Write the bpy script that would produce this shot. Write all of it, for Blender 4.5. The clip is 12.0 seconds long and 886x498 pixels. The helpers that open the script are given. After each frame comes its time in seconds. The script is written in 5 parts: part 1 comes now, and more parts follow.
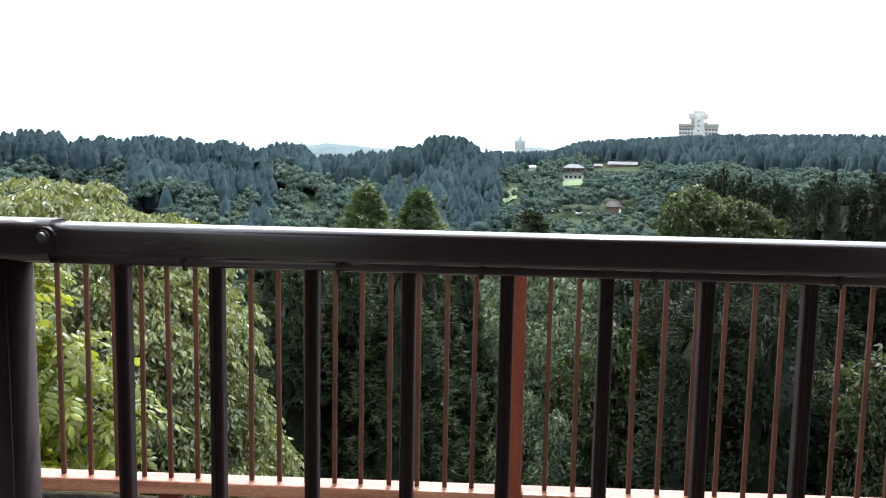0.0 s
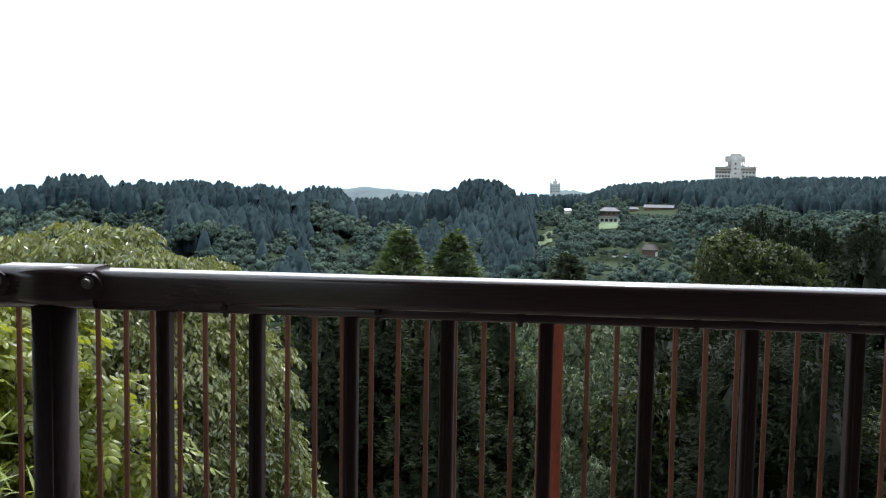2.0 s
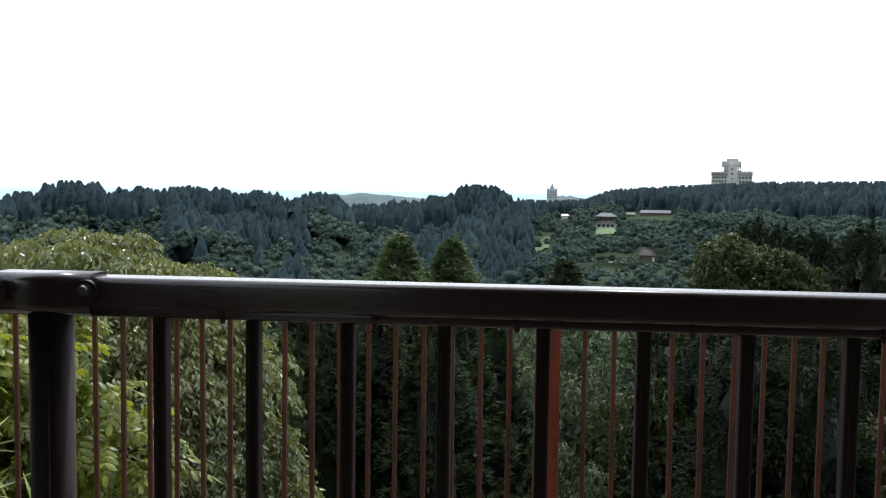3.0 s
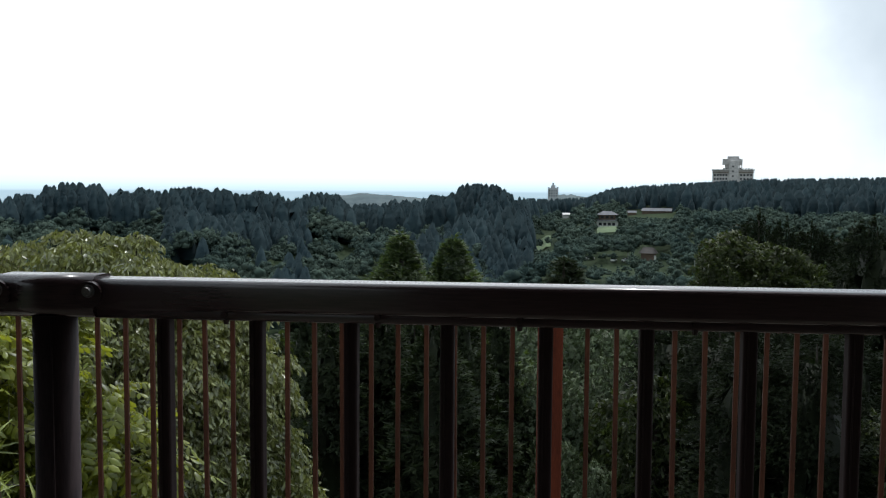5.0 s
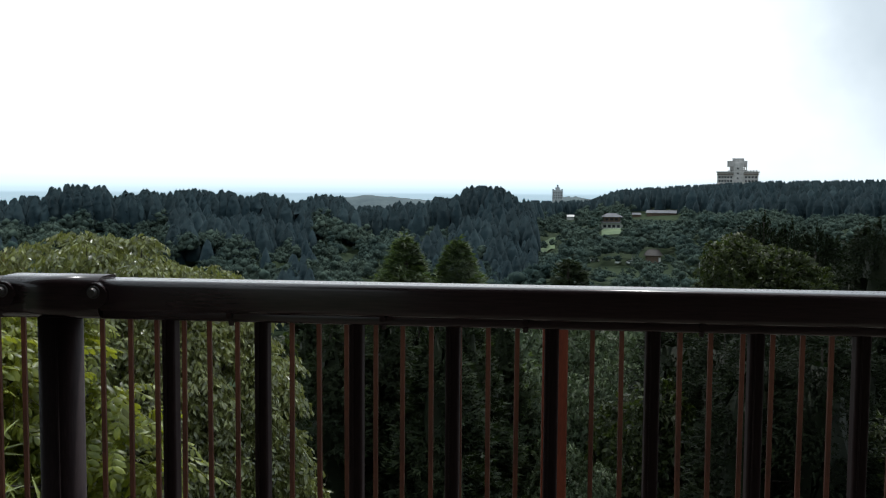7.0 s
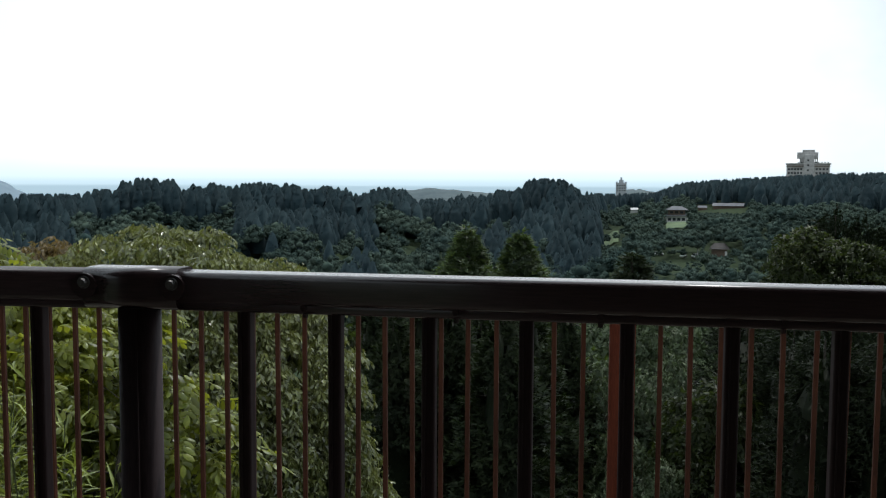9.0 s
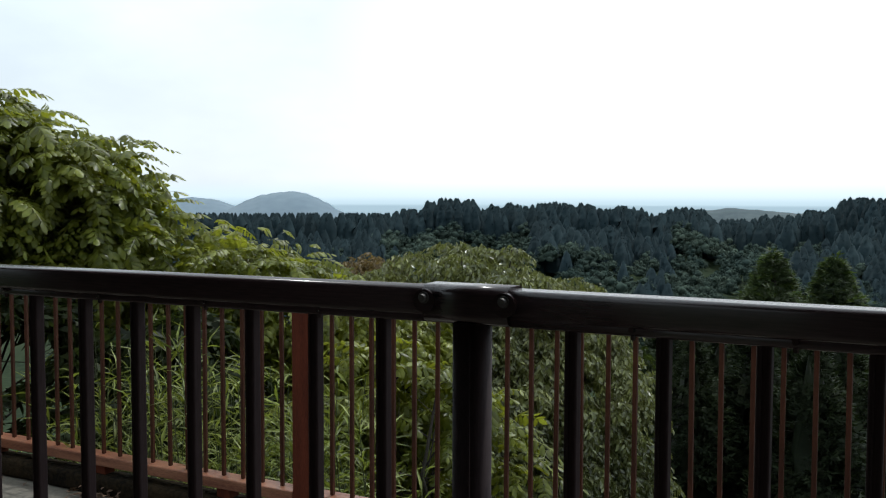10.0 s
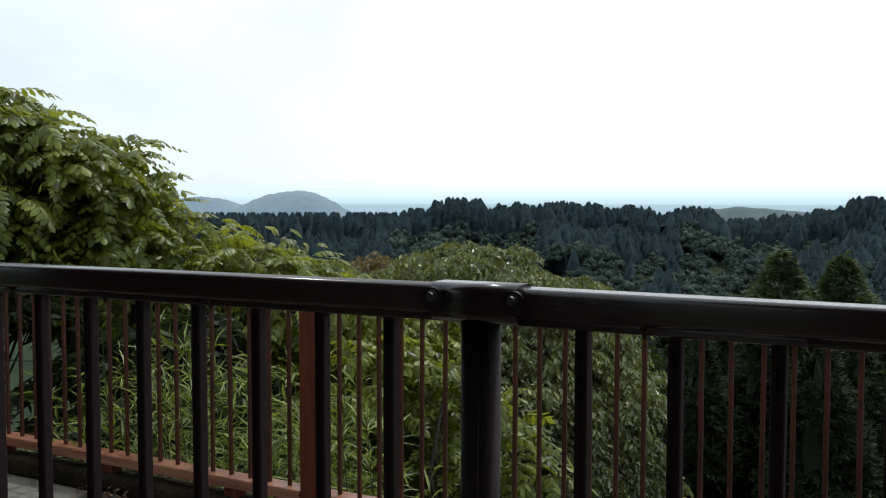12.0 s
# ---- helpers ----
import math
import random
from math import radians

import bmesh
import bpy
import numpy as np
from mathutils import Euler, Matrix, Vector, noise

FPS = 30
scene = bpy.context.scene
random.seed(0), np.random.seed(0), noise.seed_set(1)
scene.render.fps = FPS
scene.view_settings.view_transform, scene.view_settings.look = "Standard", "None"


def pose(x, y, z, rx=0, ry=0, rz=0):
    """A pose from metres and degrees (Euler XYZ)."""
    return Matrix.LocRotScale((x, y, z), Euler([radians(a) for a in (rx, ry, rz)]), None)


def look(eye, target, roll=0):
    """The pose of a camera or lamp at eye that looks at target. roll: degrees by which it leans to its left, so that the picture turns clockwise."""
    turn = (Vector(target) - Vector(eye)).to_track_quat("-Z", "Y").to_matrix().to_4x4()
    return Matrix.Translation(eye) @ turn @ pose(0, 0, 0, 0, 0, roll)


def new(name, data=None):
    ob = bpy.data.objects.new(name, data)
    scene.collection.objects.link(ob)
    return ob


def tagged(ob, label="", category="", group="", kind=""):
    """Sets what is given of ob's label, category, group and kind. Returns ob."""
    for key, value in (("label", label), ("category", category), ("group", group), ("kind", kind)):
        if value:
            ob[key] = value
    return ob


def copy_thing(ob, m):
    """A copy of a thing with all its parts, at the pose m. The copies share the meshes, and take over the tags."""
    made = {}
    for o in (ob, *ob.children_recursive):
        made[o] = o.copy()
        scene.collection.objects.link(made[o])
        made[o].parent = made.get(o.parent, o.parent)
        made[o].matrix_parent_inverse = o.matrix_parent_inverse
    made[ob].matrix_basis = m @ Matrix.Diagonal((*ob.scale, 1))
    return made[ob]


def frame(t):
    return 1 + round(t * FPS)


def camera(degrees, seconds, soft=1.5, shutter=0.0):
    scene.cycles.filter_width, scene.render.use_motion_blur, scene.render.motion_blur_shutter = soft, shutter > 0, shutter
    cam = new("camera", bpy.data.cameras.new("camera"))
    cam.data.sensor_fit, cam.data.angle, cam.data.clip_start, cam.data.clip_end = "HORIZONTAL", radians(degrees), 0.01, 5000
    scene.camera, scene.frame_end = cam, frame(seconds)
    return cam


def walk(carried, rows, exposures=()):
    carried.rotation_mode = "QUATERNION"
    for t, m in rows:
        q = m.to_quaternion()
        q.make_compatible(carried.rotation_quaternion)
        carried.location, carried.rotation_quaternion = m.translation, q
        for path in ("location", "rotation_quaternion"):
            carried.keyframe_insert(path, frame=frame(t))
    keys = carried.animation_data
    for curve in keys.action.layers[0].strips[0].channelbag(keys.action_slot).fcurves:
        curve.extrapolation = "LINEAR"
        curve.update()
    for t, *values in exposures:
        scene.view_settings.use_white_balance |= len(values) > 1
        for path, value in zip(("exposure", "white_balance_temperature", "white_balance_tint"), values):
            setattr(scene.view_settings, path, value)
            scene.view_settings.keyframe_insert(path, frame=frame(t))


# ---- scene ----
cam = camera(51.9, 12.0, soft=1.15)
PATH = [
    (0, (0.470, -0.158, 1.563), (0.384, 1.826, 1.318), 1.08),
    (0.5, (0.468, -0.157, 1.567), (0.384, 1.834, 1.388), 1.64),
    (1, (0.464, -0.153, 1.566), (0.338, 1.835, 1.394), 1.24),
    (1.5, (0.464, -0.153, 1.568), (0.318, 1.835, 1.406), 0.96),
    (2, (0.465, -0.158, 1.568), (0.300, 1.830, 1.416), 0.94),
    (2.5, (0.464, -0.154, 1.567), (0.304, 1.834, 1.419), 0.96),
    (3, (0.466, -0.160, 1.568), (0.307, 1.829, 1.429), 0.80),
    (5, (0.465, -0.163, 1.568), (0.303, 1.825, 1.428), 0.39),
    (5.5, (0.464, -0.161, 1.568), (0.299, 1.828, 1.432), 0.32),
    (6, (0.465, -0.163, 1.568), (0.298, 1.826, 1.433), 0.34),
    (6.5, (0.464, -0.161, 1.567), (0.294, 1.827, 1.432), 0.39),
    (8.5, (0.460, -0.160, 1.567), (0.277, 1.826, 1.423), 0.45),
    (9, (0.448, -0.155, 1.567), (0.142, 1.815, 1.415), 0.29),
    (9.5, (0.437, -0.188, 1.571), (-0.189, 1.706, 1.429), -0.23),
    (10, (0.408, -0.179, 1.570), (-0.505, 1.597, 1.459), 0.15),
    (10.5, (0.387, -0.174, 1.569), (-0.701, 1.501, 1.459), 0.18),
    (11, (0.384, -0.179, 1.570), (-0.822, 1.413, 1.466), -0.62),
    (11.5, (0.385, -0.177, 1.568), (-0.796, 1.433, 1.452), -0.24),
    (12, (0.399, -0.164, 1.567), (-0.528, 1.604, 1.454), 0.08),
]
EXPOSURES = [(0.0, 0.6, 6150, 11), (0.5, 0.1, 6150, 11), (1.0, 0.08, 6150, 11), (2.5, -0.3, 6150, 11), (5.0, -1.1, 6150, 9), (8.5, -1.2, 6150, 8), (9.5, -1.27, 6150, 8), (11.0, -1.35, 6150, 8), (12.0, -1.28, 6150, 8)]
walk(cam, [(t, look(eye, target, roll)) for t, eye, target, roll in PATH], EXPOSURES)

# ---- world and sun ----
SUN_AZ, SUN_EL = 2.6, 58.0      # degrees right of +y, above the horizon
HAZE_AZ = -11.0                 # where the veil of haze is thickest
world = bpy.data.worlds.new("world")
scene.world = world
world.use_nodes = True
wn, wl = world.node_tree.nodes, world.node_tree.links
sky = wn.new("ShaderNodeTexSky")
sky.sky_type, sky.sun_disc = "NISHITA", False
sky.sun_elevation, sky.sun_rotation = radians(SUN_EL), radians(SUN_AZ)
sky.altitude, sky.air_density, sky.dust_density, sky.ozone_density = 200, 1.0, 1.5, 1.0
geo = wn.new("ShaderNodeTexCoord")
squash = wn.new("ShaderNodeMapping")
squash.inputs["Scale"].default_value = (1.0, 1.0, 2.4)
puffs = wn.new("ShaderNodeTexNoise")
puffs.inputs["Scale"].default_value, puffs.inputs["Detail"].default_value = 2.6, 6
puffs.inputs["Roughness"].default_value = 0.55
ramp = wn.new("ShaderNodeValToRGB")
ramp.color_ramp.elements[0].position, ramp.color_ramp.elements[1].position = 0.35, 0.65
ramp.color_ramp.elements[0].color, ramp.color_ramp.elements[1].color = (0.78, 0.78, 0.78, 1), (0.98, 0.98, 0.98, 1)
# summer haze: a white veil that brightens smoothly towards the sun
toward = Vector((math.sin(radians(SUN_AZ)) * math.cos(radians(SUN_EL)), math.cos(radians(SUN_AZ)) * math.cos(radians(SUN_EL)), math.sin(radians(SUN_EL))))
near_sun = wn.new("ShaderNodeVectorMath")
near_sun.operation = "DOT_PRODUCT"
near_sun.inputs[1].default_value = toward
glow = wn.new("ShaderNodeMapRange")
glow.interpolation_type = "SMOOTHSTEP"
glow.inputs["From Min"].default_value, glow.inputs["From Max"].default_value = -1.0, 0.8
glow.inputs["To Min"].default_value, glow.inputs["To Max"].default_value = 1.5, 31.0
veil = wn.new("ShaderNodeMixRGB")
veil.blend_type = "MULTIPLY"
veil.inputs["Fac"].default_value = 1.0
veil_tint = wn.new("ShaderNodeMixRGB")
veil_tint.inputs["Color1"].default_value, veil_tint.inputs["Color2"].default_value = (0.91, 0.99, 1.03, 1), (0.96, 0.99, 0.99, 1)
wl.new(veil_tint.outputs["Color"], veil.inputs["Color2"])
cloud = wn.new("ShaderNodeMixRGB")
under_sun = wn.new("ShaderNodeVectorMath")
under_sun.operation = "DOT_PRODUCT"
under_sun.inputs[1].default_value = Vector((math.sin(radians(HAZE_AZ)), math.cos(radians(HAZE_AZ)), 0))
thick = wn.new("ShaderNodeMapRange")
thick.interpolation_type = "SMOOTHSTEP"
thick.inputs["From Min"].default_value, thick.inputs["From Max"].default_value = 0.72, 0.97
most = wn.new("ShaderNodeMath")
most.operation = "MAXIMUM"
wl.new(geo.outputs["Generated"], squash.inputs["Vector"])
wl.new(squash.outputs["Vector"], puffs.inputs["Vector"])
wl.new(puffs.outputs["Fac"], ramp.inputs["Fac"])
wl.new(geo.outputs["Generated"], near_sun.inputs[0])
wl.new(near_sun.outputs["Value"], glow.inputs["Value"])
wl.new(glow.outputs["Result"], veil.inputs["Color1"])
wl.new(geo.outputs["Generated"], under_sun.inputs[0])
wl.new(under_sun.outputs["Value"], thick.inputs["Value"])
wl.new(ramp.outputs["Color"], most.inputs[0])
wl.new(thick.outputs["Result"], most.inputs[1])
wl.new(thick.outputs["Result"], veil_tint.inputs["Fac"])
wl.new(most.outputs[0], cloud.inputs["Fac"])
wl.new(sky.outputs["Color"], cloud.inputs["Color1"])
wl.new(veil.outputs["Color"], cloud.inputs["Color2"])
sky_colour = cloud.outputs["Color"]
wisp = wn.new("ShaderNodeTexNoise")
wisp.inputs["Scale"].default_value, wisp.inputs["Detail"].default_value = 40.0, 5
wl.new(geo.outputs["Generated"], wisp.inputs["Vector"])
for c_az, c_el, c_wide in ((-58.7, 10.35, 0.032), (-56.1, 10.4, 0.03)):
    way = Vector((math.sin(radians(c_az)) * math.cos(radians(c_el)), math.cos(radians(c_az)) * math.cos(radians(c_el)), math.sin(radians(c_el))))
    off, flat, far_off, body = wn.new("ShaderNodeVectorMath"), wn.new("ShaderNodeVectorMath"), wn.new("ShaderNodeVectorMath"), wn.new("ShaderNodeMath")
    off.operation, flat.operation, far_off.operation, body.operation = "SUBTRACT", "MULTIPLY", "LENGTH", "MULTIPLY_ADD"
    off.inputs[1].default_value, flat.inputs[1].default_value = way, (1.0, 1.0, 2.3)
    wl.new(geo.outputs["Generated"], off.inputs[0])
    wl.new(off.outputs["Vector"], flat.inputs[0])
    wl.new(flat.outputs["Vector"], far_off.inputs[0])
    body.inputs[1].default_value = -0.035
    wl.new(wisp.outputs["Fac"], body.inputs[0])
    wl.new(far_off.outputs["Value"], body.inputs[2])
    edge = wn.new("ShaderNodeMapRange")
    edge.interpolation_type = "SMOOTHSTEP"
    edge.inputs["From Min"].default_value, edge.inputs["From Max"].default_value = c_wide - 0.0175, c_wide - 0.033
    edge.inputs["To Max"].default_value = 0.6
    puff = wn.new("ShaderNodeMixRGB")
    puff.inputs["Color2"].default_value = (27.0, 27.5, 27.5, 1)
    wl.new(body.outputs[0], edge.inputs["Value"])
    wl.new(edge.outputs["Result"], puff.inputs["Fac"])
    wl.new(sky_colour, puff.inputs["Color1"])
    sky_colour = puff.outputs["Color"]
# a soft grey bank of cloud to the right of the haze
bank = Vector((math.sin(radians(26)) * math.cos(radians(10)), math.cos(radians(26)) * math.cos(radians(10)), math.sin(radians(10))))
aside, apart, billow, bank_edge, bank_mix = wn.new("ShaderNodeVectorMath"), wn.new("ShaderNodeVectorMath"), wn.new("ShaderNodeMath"), wn.new("ShaderNodeMapRange"), wn.new("ShaderNodeMixRGB")
aside.operation, apart.operation, billow.operation = "SUBTRACT", "LENGTH", "MULTIPLY_ADD"
aside.inputs[1].default_value, billow.inputs[1].default_value = bank, -0.16
wl.new(geo.outputs["Generated"], aside.inputs[0])
wl.new(aside.outputs["Vector"], apart.inputs[0])
bank_noise = wn.new("ShaderNodeTexNoise")
bank_noise.inputs["Scale"].default_value, bank_noise.inputs["Detail"].default_value = 9.0, 4
wl.new(geo.outputs["Generated"], bank_noise.inputs["Vector"])
wl.new(bank_noise.outputs["Fac"], billow.inputs[0])
wl.new(apart.outputs["Value"], billow.inputs[2])
bank_edge.interpolation_type = "SMOOTHSTEP"
bank_edge.inputs["From Min"].default_value, bank_edge.inputs["From Max"].default_value, bank_edge.inputs["To Max"].default_value = 0.19, -0.04, 0.9
bank_mix.inputs["Color2"].default_value = (13.0, 14.6, 15.8, 1)
wl.new(billow.outputs[0], bank_edge.inputs["Value"])
wl.new(bank_edge.outputs["Result"], bank_mix.inputs["Fac"])
wl.new(sky_colour, bank_mix.inputs["Color1"])
sky_colour = bank_mix.outputs["Color"]
wl.new(sky_colour, wn["Background"].inputs["Color"])
wn["Background"].inputs["Strength"].default_value = 0.1

sun = new("sun", bpy.data.lights.new("sun", "SUN"))
sun.data.energy, sun.data.angle, sun.data.color = 4.2, radians(0.55), (1.0, 0.965, 0.91)
sun.matrix_world = look(toward * 50, (0, 0, 0))


# ---- materials ----
def material(name, dark, light, scale=6.0, rough=0.6, fine=60.0, bump=0.15, metal=0.0, coat=0.0, stretch=(1, 1, 1), depth=0.004, vary=0.0, through_light=0.0, through_tint=(0.3, 0.45, 0.05), space="Object", gloss=0.5):
    """Two colours mixed by coarse and fine noise, with fine relief; vary shifts the brightness of each separate piece."""
    m = bpy.data.materials.new(name)
    m.use_nodes = True
    n, l = m.node_tree.nodes, m.node_tree.links
    b = n["Principled BSDF"]
    co, mp = n.new("ShaderNodeTexCoord"), n.new("ShaderNodeMapping")
    mp.inputs["Scale"].default_value = stretch
    l.new(co.outputs[space], mp.inputs["Vector"])
    big, small = n.new("ShaderNodeTexNoise"), n.new("ShaderNodeTexNoise")
    for tex, s, d in ((big, scale, 4), (small, fine, 3)):
        tex.inputs["Scale"].default_value, tex.inputs["Detail"].default_value = s, d
        l.new(mp.outputs["Vector"], tex.inputs["Vector"])
    add = n.new("ShaderNodeMath")
    add.operation = "MULTIPLY_ADD"
    add.inputs[1].default_value = 0.5
    half = n.new("ShaderNodeMath")
    half.operation = "MULTIPLY"
    half.inputs[1].default_value = 0.5
    l.new(small.outputs["Fac"], half.inputs[0])
    l.new(big.outputs["Fac"], add.inputs[0])
    l.new(half.outputs[0], add.inputs[2])
    cr = n.new("ShaderNodeValToRGB")
    cr.color_ramp.elements[0].position, cr.color_ramp.elements[1].position = 0.36, 0.64
    cr.color_ramp.elements[0].color, cr.color_ramp.elements[1].color = (*dark, 1), (*light, 1)
    l.new(add.outputs[0], cr.inputs["Fac"])
    colour = cr.outputs["Color"]
    if vary:
        gi, rng, hsv = n.new("ShaderNodeNewGeometry"), n.new("ShaderNodeMapRange"), n.new("ShaderNodeHueSaturation")
        rng.inputs["To Min"].default_value, rng.inputs["To Max"].default_value = 1 - vary, 1 + vary
        l.new(gi.outputs["Random Per Island"], rng.inputs["Value"])
        l.new(rng.outputs["Result"], hsv.inputs["Value"])
        l.new(colour, hsv.inputs["Color"])
        colour = hsv.outputs["Color"]
    l.new(colour, b.inputs["Base Color"])
    b.inputs["Roughness"].default_value, b.inputs["Metallic"].default_value = rough, metal
    b.inputs["Coat Weight"].default_value, b.inputs["Coat Roughness"].default_value = coat, 0.14
    if gloss != 0.5:
        b.inputs["Specular IOR Level"].default_value = gloss
    if bump:
        bp = n.new("ShaderNodeBump")
        bp.inputs["Strength"].default_value, bp.inputs["Distance"].default_value = bump, depth
        l.new(add.outputs[0], bp.inputs["Height"])
        l.new(bp.outputs["Normal"], b.inputs["Normal"])
    if through_light:
        tr, mix = n.new("ShaderNodeBsdfTranslucent"), n.new("ShaderNodeMixShader")
        tint = n.new("ShaderNodeMixRGB")
        tint.blend_type = "MIX"
        tint.inputs["Fac"].default_value = 0.6
        tint.inputs["Color2"].default_value = (*through_tint, 1)
        l.new(colour, tint.inputs["Color1"])
        l.new(tint.outputs["Color"], tr.inputs["Color"])
        mix.inputs["Fac"].default_value = through_light
        l.new(b.outputs["BSDF"], mix.inputs[1])
        l.new(tr.outputs["BSDF"], mix.inputs[2])
        l.new(mix.outputs["Shader"], n["Material Output"].inputs["Surface"])
    return m


RAIL = material("dark brown enamel", (0.03, 0.0175, 0.018), (0.05, 0.029, 0.03), 3, 0.27, 90, 0.03, coat=0.25, stretch=(0.3, 4, 4), depth=0.0004, gloss=0.35)
POSTMETAL = material("dark brown metal", (0.023, 0.014, 0.0145), (0.04, 0.0255, 0.026), 5, 0.6, 120, 0.04, coat=0.0, stretch=(4, 4, 0.4), depth=0.001, gloss=0.1)
STEEL = material("dull steel", (0.09, 0.085, 0.08), (0.22, 0.21, 0.2), 40, 0.4, 300, 0.2, metal=0.9, depth=0.0006)
REDWOOD = material("red-brown stained wood", (0.075, 0.0145, 0.006), (0.15, 0.032, 0.0125), 3, 0.7, 40, 0.3, stretch=(8, 8, 0.8), depth=0.002, gloss=0.25)
# darker copy of the post wood: the backlit balusters' shade is in the colour
REDSTICK = material("red-brown baluster wood with shade", (0.042, 0.014, 0.0075), (0.1, 0.033, 0.0155), 3, 0.7, 40, 0.3, stretch=(8, 8, 0.8), depth=0.002, gloss=0.25)
REDRAIL = material("red-brown stained rail", (0.14, 0.038, 0.02), (0.36, 0.16, 0.09), 4, 0.32, 45, 0.3, stretch=(0.8, 8, 8), depth=0.002)
CONCRETE = material("pale grey concrete", (0.115, 0.102, 0.08), (0.2, 0.18, 0.145), 1.6, 0.85, 45, 0.4, depth=0.004)
KERB = material("dark mossy timber", (0.006, 0.005, 0.0035), (0.035, 0.024, 0.012), 5, 0.95, 40, 0.9, depth=0.02, gloss=0.12)
# dark surface for the added wall and ceiling that block light
WALL = material("dark light-blocking wall", (0.05, 0.045, 0.04), (0.075, 0.07, 0.06), 1.5, 0.9, 60, 0.3)
DRYLEAF = material("dry brown leaf", (0.07, 0.038, 0.02), (0.22, 0.13, 0.075), 12, 0.8, 60, 0.2, vary=0.35)
BARK = material("grey-brown bark", (0.02, 0.016, 0.012), (0.06, 0.048, 0.036), 9, 0.9, 60, 0.8, stretch=(2, 2, 0.5), depth=0.01)
LEAF_BROAD = material("broad green leaf", (0.064, 0.086, 0.013), (0.232, 0.243, 0.042), 0.8, 0.4, 18, 0.1, vary=0.6, through_light=0.42, through_tint=(0.48, 0.51, 0.03), gloss=0.4)
LEAF_FINE = material("olive drooping leaf", (0.066, 0.08, 0.025), (0.225, 0.23, 0.085), 0.7, 0.3, 16, 0.1, vary=0.6, through_light=0.24, through_tint=(0.3, 0.33, 0.05), gloss=0.6)
LEAF_BAMBOO = material("bamboo grass leaf", (0.075, 0.098, 0.018), (0.215, 0.245, 0.052), 2, 0.45, 30, 0.1, vary=0.7, through_light=0.28, through_tint=(0.4, 0.48, 0.05), gloss=0.35)
STALK = material("bamboo stalk", (0.05, 0.07, 0.02), (0.1, 0.11, 0.04), 4, 0.5, 30, 0.1)
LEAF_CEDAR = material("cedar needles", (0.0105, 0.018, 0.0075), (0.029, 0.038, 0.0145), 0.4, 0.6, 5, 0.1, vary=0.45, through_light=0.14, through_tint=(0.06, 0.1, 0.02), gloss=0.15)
# the cedar needles again, with the right slope's shade put into the colour
LEAF_CEDAR_SHADED = material("shaded cedar needles", (0.0065, 0.0115, 0.005), (0.019, 0.0255, 0.009), 0.4, 0.6, 5, 0.1, vary=0.45, through_light=0.12, through_tint=(0.04, 0.07, 0.015), gloss=0.12)
# lighter copy of the cedar needles: sunlight is put into its colour
LEAF_CEDAR_LIT = material("cedar needles coloured as sunlit", (0.012, 0.026, 0.008), (0.055, 0.085, 0.02), 0.5, 0.6, 6, 0.1, vary=0.45, through_light=0.3, through_tint=(0.2, 0.3, 0.04))
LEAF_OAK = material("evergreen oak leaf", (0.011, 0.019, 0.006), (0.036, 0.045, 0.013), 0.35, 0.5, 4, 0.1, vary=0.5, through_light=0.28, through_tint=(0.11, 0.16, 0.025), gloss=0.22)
LEAF_GREY = material("grey-green valley leaf", (0.045, 0.064, 0.036), (0.115, 0.14, 0.075), 0.3, 0.5, 4, 0.1, vary=0.45, through_light=0.25, through_tint=(0.11, 0.16, 0.06), gloss=0.15)
# far woods and plateau: bluish distance haze is mixed into these base colours
FAR_CEDAR = material("cedar canopy with haze tint", (0.014, 0.027, 0.033), (0.03, 0.048, 0.053), 0.02, 0.95, 0.35, 0.0, vary=0.22, through_light=0.2, through_tint=(0.026, 0.044, 0.048), gloss=0.1)
FAR_BROAD = material("broadleaf canopy with haze tint", (0.031, 0.054, 0.05), (0.085, 0.114, 0.085), 0.02, 0.95, 0.3, 0.0, vary=0.3, through_light=0.25, through_tint=(0.06, 0.092, 0.08), gloss=0.1)
PLATEAU = material("wooded plateau with haze tint", (0.085, 0.11, 0.12), (0.125, 0.152, 0.155), 0.01, 1.0, 0.08, 0.0, gloss=0.1)
SOIL = material("grassy soil", (0.016, 0.027, 0.013), (0.04, 0.056, 0.026), 0.03, 0.95, 0.7, 0.3, depth=0.2, gloss=0.08)
LAWN = material("bright lawn", (0.06, 0.095, 0.045), (0.115, 0.16, 0.07), 0.05, 0.95, 0.5, 0.0)
# bluish grey that carries the far tower's haze in its base colour
GREYWALL = material("grey wall with haze tint", (0.36, 0.38, 0.4), (0.46, 0.48, 0.5), 0.06, 0.8, 0.8, 0.0)
HOTELWALL = material("stained pale concrete", (0.36, 0.34, 0.33), (0.6, 0.58, 0.56), 0.12, 0.85, 0.9, 0.0)
PALEWALL = material("weathered white wall", (0.6, 0.6, 0.58), (0.82, 0.81, 0.78), 0.06, 0.8, 0.8, 0.0)
DARKGLASS = material("dark window", (0.02, 0.025, 0.03), (0.05, 0.055, 0.06), 0.3, 0.15, 2, 0.0)
DARKTILE = material("dark brown roof tile", (0.03, 0.025, 0.023), (0.06, 0.05, 0.044), 0.3, 0.8, 3, 0.0)
ROOFTILE = material("grey roof tile", (0.1, 0.1, 0.11), (0.17, 0.17, 0.18), 0.3, 0.9, 3, 0.0)
WHITEROOF = material("pale metal roof", (0.2, 0.21, 0.22), (0.34, 0.34, 0.34), 0.3, 0.5, 3, 0.0)
